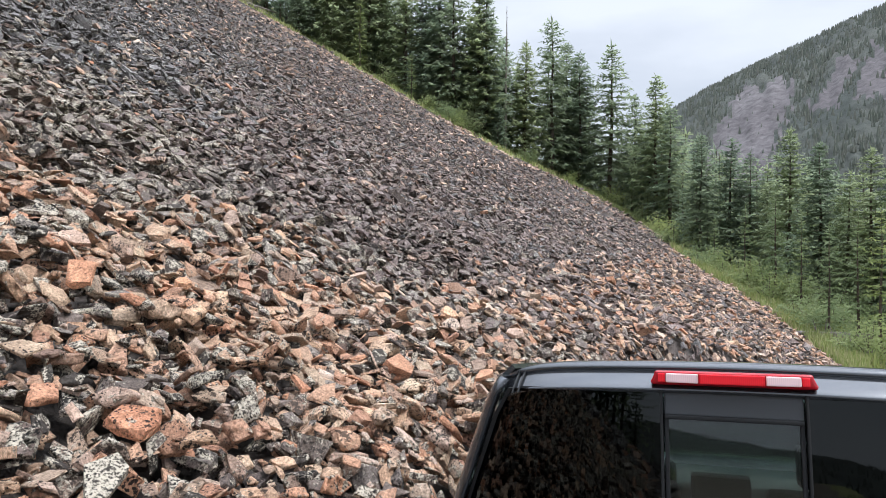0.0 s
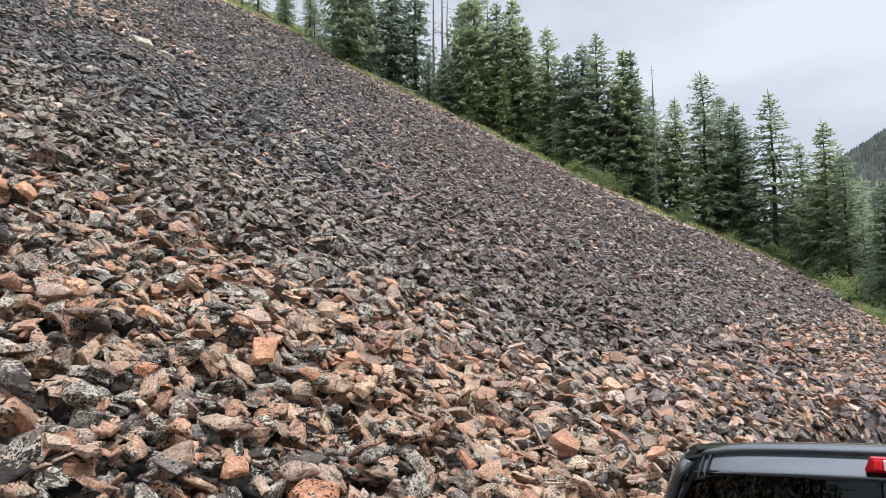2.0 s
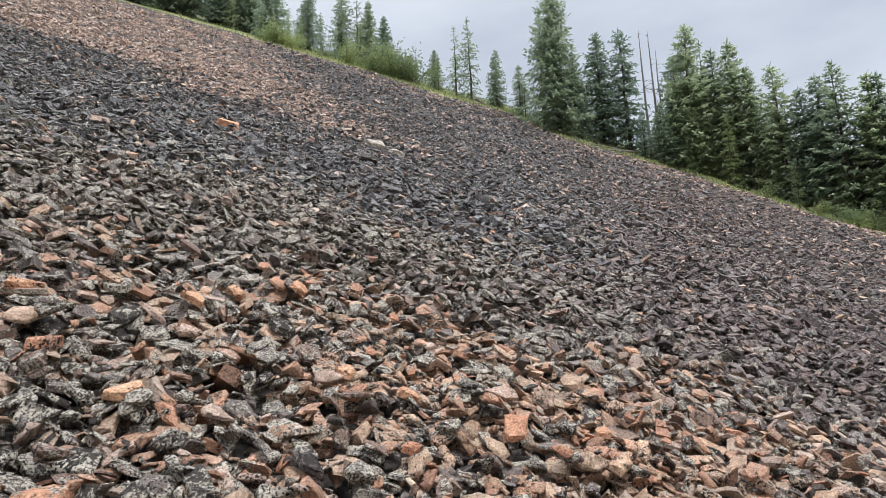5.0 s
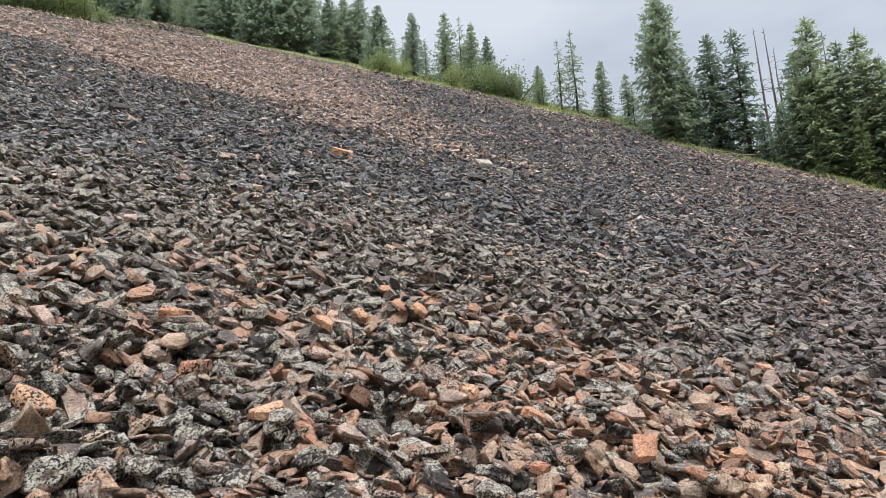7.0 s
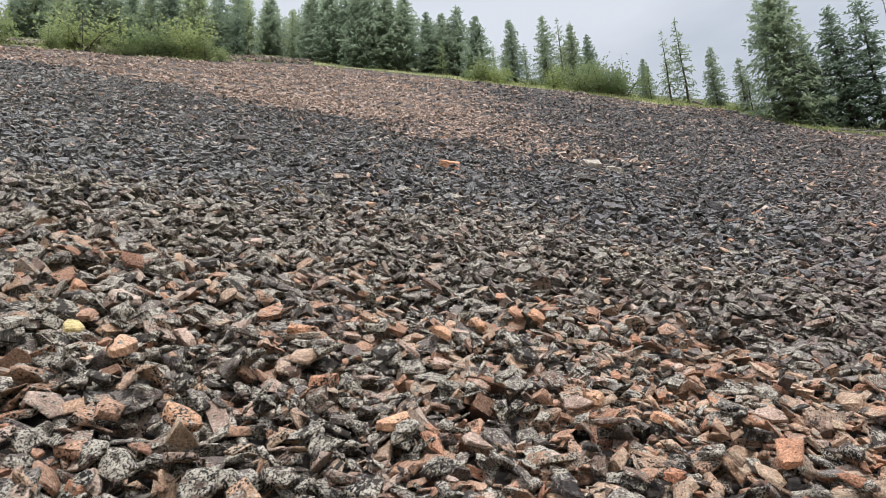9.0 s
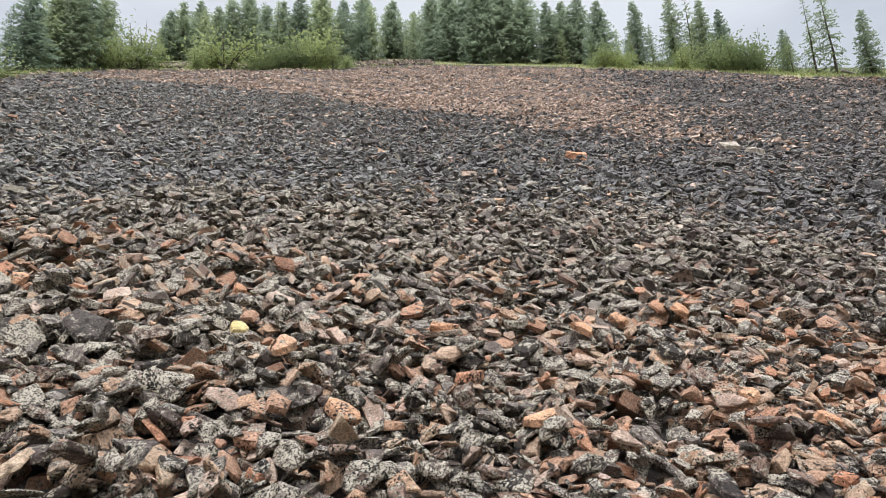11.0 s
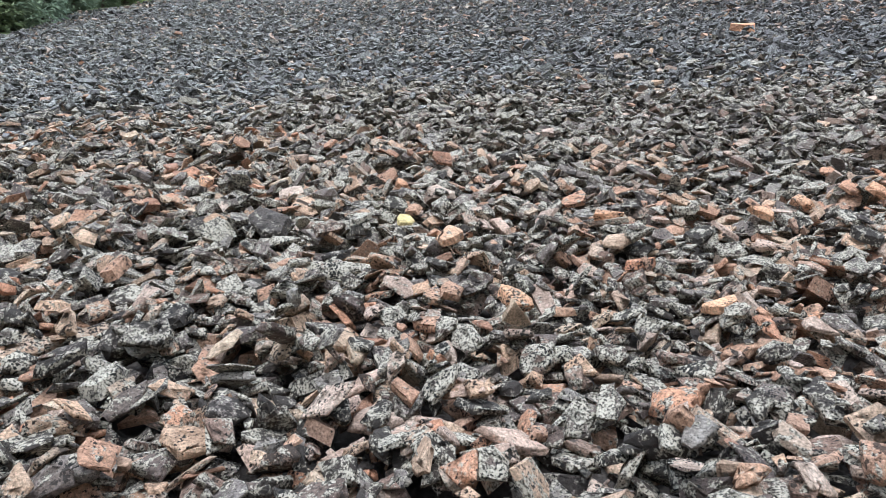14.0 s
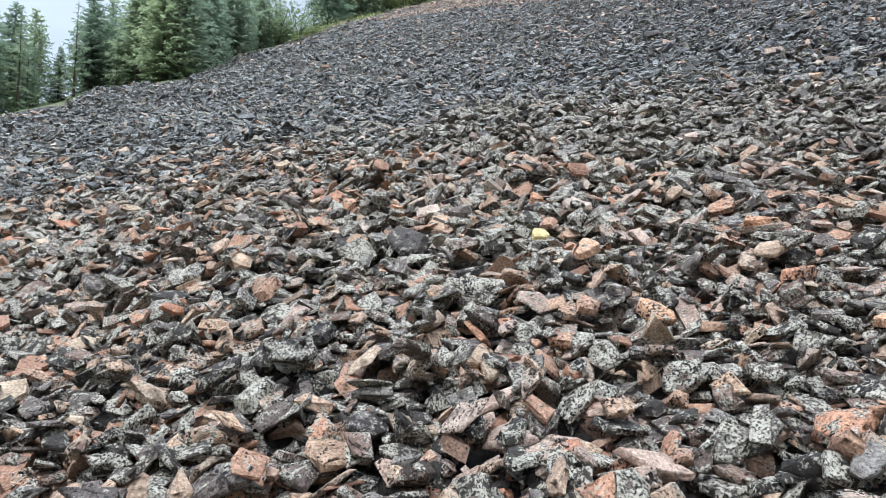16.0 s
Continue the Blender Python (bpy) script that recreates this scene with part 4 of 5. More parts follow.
hull("cab_body", 0.0, 2.35, 0.46, 1.17, 0.94, 0.88, PAINT, 0.05)
hood = hull("hood", 2.30, 3.45, 0.50, 1.10, 0.93, 0.84, PAINT, 0.08)
hull("front_bumper", 3.40, 3.60, 0.42, 0.72, 0.95, 0.95, TRIM, 0.05)
for s in (-1, 1):
    part("headlight", rbox(3.38, 3.475, s * 0.72 - 0.16, s * 0.72 + 0.16, 0.82, 1.0, 0.03), GLASS_FRONT, truck)
    for x0, x1 in ((0.12, 1.02), (1.05, 2.0)):
        bm = rbox(x0, x1, s * 0.915 - 0.02, s * 0.915 + 0.02, 0.55, 1.15, 0.015)
        for v in bm.verts:
            if v.co.z > 0.9:
                v.co.y -= s * 0.035
        door = part("door", bm, PAINT, truck)
        part("door_handle", rbox(x0 + 0.06, x0 + 0.24, s * 0.925 - 0.02, s * 0.925 + 0.02, 1.02, 1.05, 0.01), TRIM, door)
        rows = [[(x, s * (flank(z) + 0.004), z) for x in np.linspace(x0 + (0.1 if x0 < 1 else 0.0), x1 - (0.0 if x1 < 1.5 else 0.55 * (z - 1.17)), 5)] for z in np.linspace(1.17, 1.80, 6)]
        part("side_window", sheet(rows, 0.005), GLASS_SIDE if x0 < 1 else GLASS_FRONT, door, "dark privacy glass" if x0 < 1 else "clear glass")
    rows = [[(x, s * flank(z), z - (0.03 * x / 1.7 + 0.1 * (x / 1.7) ** 2 if z > 1.8 else 0)) for x in np.linspace(0.16, 1.75, 7)] for z in np.linspace(1.80, 1.905, 4)]
    part("roof_rail", sheet(rows, 0.02), PAINT, truck)
    rows = [[(2.42 - 1.06 * (z - 1.15), s * (flank(z) - w), z - 0.06 * (z - 1.15)) for w in (0, 0.06)] for z in np.linspace(1.13, 1.82, 6)]
    part("windscreen_pillar", sheet(rows, 0.05), PAINT, truck)
    part("side_mirror", rbox(1.86, 1.98, s * 1.02 - 0.1, s * 1.02 + 0.1, 1.12, 1.36, 0.03), TRIM, truck)
    part("bed_side", rbox(-2.02, -0.03, s * 0.88 - 0.06, s * 0.88 + 0.06, 0.52, 1.22, 0.03), PAINT, truck)
    part("tail_light", rbox(-2.035, -1.95, s * 0.9 - 0.05, s * 0.9 + 0.05, 0.86, 1.18, 0.015), RED_LENS, truck)
    for x in (-1.15, 2.62):
        wheel = new("wheel")
        wheel.parent = truck
        for nm, rad, half, mat in (("tyre", 0.395, 0.125, RUBBER), ("rim", 0.24, 0.13, ALLOY)):
            bm = bmesh.new()
            bmesh.ops.create_cone(bm, cap_ends=True, segments=36, radius1=rad, radius2=rad, depth=2 * half)
            bmesh.ops.bevel(bm, geom=[e for e in bm.edges if len(e.link_faces) == 2 and any(len(f.verts) > 4 for f in e.link_faces)], offset=0.03, segments=3, affect="EDGES")
            bmesh.ops.rotate(bm, verts=bm.verts, cent=(0, 0, 0), matrix=Matrix.Rotation(radians(90), 3, "X"))
            bmesh.ops.translate(bm, verts=bm.verts, vec=(x, s * 0.84, 0.395))
            part(nm, bm, mat, wheel, smooth=True)
part("windscreen", sheet([[(2.40 - 1.06 * (z - 1.15) + 0.05 * (1 - (y / 0.8) ** 2), y * (flank(z) - 0.06) / 0.8, z - 0.06 * (z - 1.15)) for y in np.linspace(-0.8, 0.8, 9)] for z in np.linspace(1.13, 1.81, 5)], 0.005), GLASS_FRONT, truck, "clear windscreen", True)
part("bed_floor", rbox(-2.0, -0.03, -0.84, 0.84, 0.74, 0.80, 0.01), TRIM, truck)
part("bed_front", rbox(-0.07, -0.03, -0.84, 0.84, 0.60, 1.15, 0.01), PAINT, truck)
part("tailgate", rbox(-2.05, -1.99, -0.82, 0.82, 0.58, 1.20, 0.02), PAINT, truck)
part("rear_bumper", rbox(-2.2, -2.06, -0.93, 0.93, 0.48, 0.66, 0.03), ALLOY, truck)

# cabin, seen through the rear glass
part("dashboard", rbox(1.62, 2.2, -0.74, 0.74, 0.85, 1.24, 0.06, 3), CABIN_PALE, truck, "grey dashboard", True)
part("centre_screen", rbox(1.56, 1.66, -0.15, 0.13, 1.12, 1.30, 0.02), CABIN, truck)
part("instrument_hood", rbox(1.58, 1.80, 0.20, 0.56, 1.18, 1.33, 0.05, 3), CABIN, truck, "", True)
bm = bmesh.new()
turn = Matrix.Translation((1.42, 0.38, 1.20)) @ Matrix.Rotation(radians(-62), 4, "Y")
ring = [[None] * 8 for _ in range(28)]
for i in range(28):
    for j in range(8):
        a, b = 6.2832 * i / 28, 6.2832 * j / 8
        ring[i][j] = bm.verts.new(turn @ Vector(((0.185 + 0.016 * math.cos(b)) * math.cos(a), (0.185 + 0.016 * math.cos(b)) * math.sin(a), 0.016 * math.sin(b))))
for i in range(28):
    for j in range(8):
        bm.faces.new((ring[i][j], ring[(i + 1) % 28][j], ring[(i + 1) % 28][(j + 1) % 8], ring[i][(j + 1) % 8]))
steering = part("steering_wheel", bm, CABIN, truck, "dark steering wheel", True)
part("spoke", rbox(1.38, 1.46, 0.20, 0.56, 1.185, 1.215, 0.01), CABIN, steering)
part("inside_mirror", rbox(1.50, 1.53, -0.11, 0.11, 1.60, 1.66, 0.015), CABIN, truck)
for x in (0.28, 1.0):
    for s in (-1, 1):
        seat = part("seat", rbox(x, x + 0.16, s * 0.42 - 0.25, s * 0.42 + 0.25, 0.75, 1.36, 0.05, 3), CABIN, truck, "dark seat with headrest", True)
        part("headrest", rbox(x + 0.02, x + 0.12, s * 0.42 - 0.13, s * 0.42 + 0.13, 1.38, 1.56, 0.04, 3), CABIN, seat, "", True)
truck.matrix_world = pose(2.045, -0.178, 0.008, -2.0, 4.6, 0)

# ---- broken stones of the talus ----
def stone_shape(seed, corners, flat):
    """A broken slab: an uneven polygon with chipped rims, one metre long to be scaled."""
    rr = random.Random(seed)
    bm = bmesh.new()
    narrow = rr.uniform(0.62, 0.98)
    start = rr.uniform(0, 6.28)
    for k in range(corners):
        a = start + 6.2832 * (k + rr.uniform(-0.32, 0.32)) / corners
        r = rr.uniform(0.36, 0.62)
        x, y = r * math.cos(a), r * math.sin(a) * narrow
        lift = rr.uniform(-0.35, 0.35) * flat
        s = rr.uniform(0.72, 1.0)
        bm.verts.new((x * s, y * s, flat * rr.uniform(0.55, 1.0) + lift))
        s = rr.uniform(0.8, 1.08)
        bm.verts.new((x * s, y * s, -flat * rr.uniform(0.4, 1.0) + lift))
    if corners > 4:
        a, r = rr.uniform(0, 6.28), rr.uniform(0.1, 0.35)
        bm.verts.new((r * math.cos(a), r * math.sin(a) * narrow, flat * rr.uniform(0.9, 1.2)))
    out = bmesh.ops.convex_hull(bm, input=bm.verts)
    loose = [g for g in out["geom_interior"] if isinstance(g, bmesh.types.BMVert)]
    bmesh.ops.delete(bm, geom=loose, context="VERTS")
    bmesh.ops.triangulate(bm, faces=bm.faces)
    bmesh.ops.recalc_face_normals(bm, faces=bm.faces)
    bm.verts.index_update()
    v = np.array([tuple(q.co) for q in bm.verts])
    f = np.array([[q.index for q in face.verts] for face in bm.faces])
    bm.free()
    return v, f


def chipped(shape, seed):
    """The same slab with worn, rounded edges, for the stones nearest the road."""
    v, f = shape
    rr = random.Random(seed)
    bm = bmesh.new()
    vs = [bm.verts.new(tuple(p)) for p in v]
    for t in f:
        bm.faces.new([vs[k] for k in t])
    bmesh.ops.dissolve_limit(bm, angle_limit=0.06, verts=bm.verts[:], edges=bm.edges[:])
    bmesh.ops.bevel(bm, geom=bm.edges[:], offset=rr.uniform(0.01, 0.026), segments=1, affect="EDGES", clamp_overlap=True)
    bmesh.ops.triangulate(bm, faces=bm.faces[:])
    for q in bm.verts:
        q.co += Vector((rr.uniform(-0.02, 0.02), rr.uniform(-0.02, 0.02), rr.uniform(-0.013, 0.013)))
    bm.verts.index_update()
    out = np.array([tuple(q.co) for q in bm.verts]), np.array([[q.index for q in face.verts] for face in bm.faces])
    bm.free()
    return out


def hewn(shape, seed):
    """A stone close to the road: broken edges, faces split by cracks into uneven facets."""
    v, f = shape
    rr = random.Random(seed)
    bm = bmesh.new()
    vs = [bm.verts.new(tuple(p)) for p in v]
    for t in f:
        bm.faces.new([vs[k] for k in t])
    bmesh.ops.dissolve_limit(bm, angle_limit=0.06, verts=bm.verts[:], edges=bm.edges[:])
    bmesh.ops.bevel(bm, geom=bm.edges[:], offset=rr.uniform(0.006, 0.014), segments=1, affect="EDGES", clamp_overlap=True)
    bmesh.ops.triangulate(bm, faces=bm.faces[:])
    bmesh.ops.subdivide_edges(bm, edges=[e for e in bm.edges if e.calc_length() > 0.2], cuts=1)
    bmesh.ops.triangulate(bm, faces=bm.faces[:])
    bm.normal_update()
    for q in bm.verts:
        p = q.co * 4.5 + Vector((seed * 3.1, 0, 0))
        q.co += q.normal * (0.02 * noise.noise(p) + 0.016 * noise.noise(p * 2.7)) + Vector((rr.uniform(-0.014, 0.014), rr.uniform(-0.014, 0.014), rr.uniform(-0.008, 0.008)))
    bm.verts.index_update()
    out = np.array([tuple(q.co) for q in bm.verts]), np.array([[q.index for q in face.verts] for face in bm.faces])
    bm.free()
    return out


def columns(shape, grid=9):
    """Points of a stone's under and upper side, by which it comes to rest on others."""
    v, f = shape
    p0 = v[f[:, 0]]
    nrm = np.cross(v[f[:, 1]] - p0, v[f[:, 2]] - p0)
    nrm /= np.linalg.norm(nrm, axis=1)[:, None] + 1e-12
    d = (nrm * p0).sum(1)
    g = np.linspace(-0.6, 0.6, grid)
    lo, hi = [], []
    for x in g:
        for y in g:
            rest = d - nrm[:, 0] * x - nrm[:, 1] * y
            up, dn = nrm[:, 2] > 1e-3, nrm[:, 2] < -1e-3
            top, bot = (rest[up] / nrm[up, 2]).min(), (rest[dn] / nrm[dn, 2]).max()
            if top > bot:
                lo.append((x, y, bot))
                hi.append((x, y, top))
    return np.array(lo).T, np.array(hi).T


ROUND_HULLS = [stone_shape(160 + i, 4 + i % 3, 0.045 + 0.027 * (i % 5)) for i in range(40)]
NEAR_SHAPES = [stone_shape(100 + i, 4 + i % 3, 0.042 + 0.027 * (i % 5)) for i in range(30)]
CHIPPED_SHAPES = [chipped(h, i) for i, h in enumerate(ROUND_HULLS)]
HEWN_SHAPES = [hewn(h, i) for i, h in enumerate(ROUND_HULLS)]
FAR_SHAPES = [stone_shape(300 + i, 4, 0.045 + 0.026 * (i % 5)) for i in range(15)]
FARTHEST_SHAPES = [stone_shape(400 + i, 3, 0.06 + 0.04 * (i % 4)) for i in range(12)]


def smooth01(a, b, v):
    t = np.clip((v - a) / (b - a), 0, 1)
    return t * t * (3 - 2 * t)


def stone_kind(x, y, pick, pick2):
    """0 dark lichened, 1 rust, 2 tan, 3 grey, 4 mauve, by where on the talus a stone lies."""
    n1, n2 = waves(x, y, 1, 3.0), waves(x, y, 2, 14.0)
    line = np.interp(x, [-16, -7.6, -3.7, -1.7, 0, 1.3, 2.3, 3.3, 4.2, 5.2, 6, 8, 12, 35], [13, 9.6, 7.7, 7.1, 6.1, 5.4, 4.9, 4.2, 3.7, 3.0, 2.4, 1.9, 2.1, 2.0])
    low = 1 - smooth01(-0.7, 0.4, y - line - 0.5 * n1)
    p_rust = 0.015 + np.clip((x + 16) / 12, 0.3, 1) * (0.29 + 0.29 * smooth01(-0.6, 2.4, x) - 0.26 * smooth01(2.8, 6, x)) * low * np.clip(0.85 + 0.35 * n1, 0.2, 1.3)
    r, az = np.hypot(x, y), np.degrees(np.arctan2(x, y))
    left = x - np.interp(y, [19, 25, 34, 38, 45, 52, 58], [12, 9, 6.3, 2.5, -2, -9, -22]) + 2.2 * n2
    right = np.interp(y, [19, 32, 54, 80], [13.5, 20.5, 27, 30]) - x + 2.2 * n2
    band = smooth01(-2, 2.5, left) * smooth01(-3, 3, right) * smooth01(18, 22, y)
    band = band * (0.5 + 0.4 * smooth01(26, 48, y) - 0.3 * smooth01(15, 22, x) + 0.3 * smooth01(46, 56, y) * smooth01(8, 12, x) * smooth01(22, 16, x))
    border = smooth01(9, 2, rim(az) - r + 2.0 * n2) * smooth01(-40, -20, az)
    # tan and grey shares grow with distance: partly real zones, partly painted-in haze
    p_tan = np.clip(0.02 + 0.12 * low * smooth01(-2, 2, x) + 0.08 * smooth01(12, 36, r) * smooth01(-30, -12, az) + band + 0.45 * border + 0.4 * np.exp(-((x + 0.6) / 0.4) ** 2 - ((y - 2.35) / 0.6) ** 2), 0, 0.95)
    p_grey = (0.85 - 0.72 * smooth01(44, 60, az)) * smooth01(7, 13, r)
    p_mauve = 0.85 * smooth01(42, 58, az) * smooth01(4.5, 8, r)
    return np.where(pick < p_rust, 1, np.where(pick2 < p_tan, 2, np.where((pick * 7.13) % 1 < p_grey, 3, np.where((pick2 * 9.7) % 1 < p_mauve, 4, 0))))


def scatter(cell, r0, r1, az0, az1, size, sink, seed):
    q = np.random.default_rng(seed)
    lim = r1 + 1
    nx = int(2 * lim / cell)
    xs = (np.arange(nx) + 0.5) * cell - lim
    X, Y = np.meshgrid(xs, xs)
    X, Y = X.ravel(), Y.ravel()
    r, az = np.hypot(X, Y), np.degrees(np.arctan2(X, Y))
    ok = (r > r0 - 0.3) & (r < r1 + 0.3) & (az > az0) & (az < az1) & (Y > toe(X) - 1.3) & (r < rim(az) + 1.0)
    X, Y = X[ok], Y[ok]
    X = X + q.uniform(-0.55, 0.55, len(X)) * cell
    Y = Y + q.uniform(-0.55, 0.55, len(Y)) * cell
    r, az = np.hypot(X, Y), np.degrees(np.arctan2(X, Y))
    edge = rim(az) + 0.8 * waves(X, Y, 9, 5.0) - q.exponential(0.5, len(X))
    ok = (r >= r0) & (r < r1) & (Y > toe(X) - np.where(X > 6, 1.1, 0.45)) & (r < edge)
    X, Y = X[ok], Y[ok]
    n = len(X)
    size = size * np.minimum(np.exp(q.normal(0, 0.3, n)), 1.45)
    Z = land(X, Y)[0] + size * q.uniform(-0.05, 0.2, n) - sink + heaps(X, Y)
    # lie: spin round the slope's normal, then tilt at random
    spin = q.uniform(0, 6.2832, n)
    tilt = np.abs(q.normal(0, 0.5, n)) + np.where(q.random(n) < 0.12, q.uniform(0, 0.9, n), 0)
    axis = q.uniform(0, 6.2832, n)
    # leaning back into the hill
    base_tilt = -q.normal(0.22, 0.12, n)
    shape_pick = q.integers(0, 1000, n)
    kind = stone_kind(X, Y, q.random(n), q.random(n))
    stretch = np.stack([q.uniform(0.8, 1.25, n), q.uniform(0.8, 1.15, n), q.uniform(0.7, 1.35, n)], -1) * size[:, None]
    cs, sn = np.cos(spin), np.sin(spin)
    zero, one = np.zeros(n), np.ones(n)
    A = np.stack([cs, -sn, zero, sn, cs, zero, zero, zero, one], -1).reshape(n, 3, 3)
    ax, ay = np.cos(axis), np.sin(axis)
    c, s = np.cos(tilt), np.sin(tilt)
    B = np.stack([c + ax * ax * (1 - c), ax * ay * (1 - c), ay * s, ax * ay * (1 - c), c + ay * ay * (1 - c), -ax * s, -ay * s, ax * s, c], -1).reshape(n, 3, 3)
    c, s = np.cos(-base_tilt), np.sin(-base_tilt)
    C = np.stack([one, zero, zero, zero, c, -s, zero, s, c], -1).reshape(n, 3, 3)
    M = C @ B @ A * stretch[:, None, :]
    return np.stack([X, Y, Z], -1), M, shape_pick, kind


def joined_stones(name, shapes, P, M, pick, kind, parent, worn=False):
    V, F, K, base = [], [], [], 0
    for i, (v, f) in enumerate(shapes):
        who = np.nonzero(pick % len(shapes) == i)[0]
        if not len(who):
            continue
        vv = np.einsum("nij,kj->nki", M[who], v) + P[who][:, None, :]
        V.append(vv.reshape(-1, 3))
        F.append((f[None] + (np.arange(len(who)) * len(v))[:, None, None] + base).reshape(-1, 3))
        K.append(np.repeat(kind[who], len(f)))
        base += len(who) * len(v)
    ob = new(name, mesh_from(name, np.concatenate(V), np.concatenate(F), STONE_KINDS, np.concatenate(K), worn))
    ob.parent = parent
    return tagged(ob, kind="stuff")


class Heap:
    """A height map on which stones are laid one after another, each coming to rest on those below it."""

    def __init__(self, x0, x1, y0, y1, step, sink):
        self.x0, self.y0, self.step = x0, y0, step
        gx, gy = np.meshgrid(np.arange(x0, x1, step), np.arange(y0, y1, step))
        self.bed = land(gx, gy)[0] + heaps(gx, gy)
        self.h = self.bed - sink
        self.rings = {}

    def lay(self, P, spin, stretch, jitter, pick, shapes, cols):
        n = len(P)
        M = np.zeros((n, 3, 3))
        Z = np.zeros(n)
        h, step = self.h, self.step
        ny, nx = h.shape
        for i in range(n):
            size = stretch[i, 0]
            x, y = P[i, 0], P[i, 1]
            ix, iy = int((x - self.x0) / step), int((y - self.y0) / step)
            k = max(2, int(0.42 * size / step))
            if k not in self.rings:
                c = np.arange(-k, k + 1) * step
                self.rings[k] = (c / (c * c).sum() / len(c))
            w = h[iy - k:iy + k + 1, ix - k:ix + k + 1]
            c = self.rings[k]
            if w.shape != (2 * k + 1, 2 * k + 1):
                Z[i] = -99
                continue
            sx, sy = float((w.sum(0) * c).sum()), float((w.sum(1) * c).sum())
            nv = (-0.78 * sx + jitter[i, 0], -0.78 * sy + jitter[i, 1], 1.0)
            ln = math.sqrt(nv[0] ** 2 + nv[1] ** 2 + 1)
            a, b, e = nv[0] / ln, nv[1] / ln, nv[2] / ln
            tx, ty = math.cos(spin[i]), math.sin(spin[i])
            dd = tx * a + ty * b
            tx, ty, tz = tx - dd * a, ty - dd * b, -dd * e
            ln = math.sqrt(tx * tx + ty * ty + tz * tz)
            tx, ty, tz = tx / ln, ty / ln, tz / ln
            m = np.array(((tx, b * tz - e * ty, a), (ty, e * tx - a * tz, b), (tz, a * ty - b * tx, e))) * stretch[i]
            lo, hi = cols[pick[i] % len(shapes)]
            q = m @ lo
            jx, jy = ((q[0] + x - self.x0) / step).astype(int), ((q[1] + y - self.y0) / step).astype(int)
            np.clip(jx, 0, nx - 1, out=jx)
            np.clip(jy, 0, ny - 1, out=jy)
            gap = h[jy, jx] - q[2]
            gap.sort()
            z = gap[int(0.8 * len(gap))]
            q = m @ hi
            jx, jy = ((q[0] + x - self.x0) / step).astype(int), ((q[1] + y - self.y0) / step).astype(int)
            np.clip(jx, 0, nx - 1, out=jx)
            np.clip(jy, 0, ny - 1, out=jy)
            h[jy, jx] = np.maximum(h[jy, jx], q[2] + z)
            M[i], Z[i] = m, z
        return np.stack([P[:, 0], P[:, 1], Z], -1), M


def strewn(cell, r0, r1, az0, az1, size, spread, seed):
    """Places for stones between two distances from the truck, in a random order."""
    q = np.random.default_rng(seed)
    lim = r1 + 1
    xs = (np.arange(int(2 * lim / cell)) + 0.5) * cell - lim
    X, Y = (a.ravel() for a in np.meshgrid(xs, xs[xs > -14]))
    X, Y = X + q.uniform(-0.6, 0.6, len(X)) * cell, Y + q.uniform(-0.6, 0.6, len(Y)) * cell
    r, az = np.hypot(X, Y), np.degrees(np.arctan2(X, Y))
    edge = rim(az) + 0.8 * waves(X, Y, 9, 5.0) - q.exponential(0.5, len(X))
    ok = (r >= r0) & (r < r1) & (az > az0) & (az < az1) & (Y > toe(X) - np.where(X > 6, 1.1, 0.45)) & (r < edge)
    who = q.permutation(np.nonzero(ok)[0])
    X, Y, n = X[who], Y[who], len(who)
    size = size * np.clip(np.exp(q.normal(0, spread, n)), 0.4, 1.5)
    # larger slabs lie along the road behind the truck
    size = size * (1 + 0.22 * smooth01(1.5, -1.5, X) * smooth01(11, 6, np.hypot(X, Y)))
    stretch = np.stack([q.uniform(0.88, 1.25, n), q.uniform(0.78, 1.1, n), q.uniform(0.6, 1.2, n)], -1) * size[:, None]
    jitter = q.normal(0, 0.33, (n, 2)) + np.where(q.random((n, 1)) < 0.3, q.normal(0, 0.9, (n, 2)), 0)
    return np.stack([X, Y], -1), q.uniform(0, 6.2832, n), stretch, jitter, q.integers(0, 1000, n), stone_kind(X, Y, q.random(n), q.random(n))


talus = new("talus_slope")
tagged(talus, "steep talus slope of dark lichened and rust-orange broken stones", "rock slope", kind="structure")

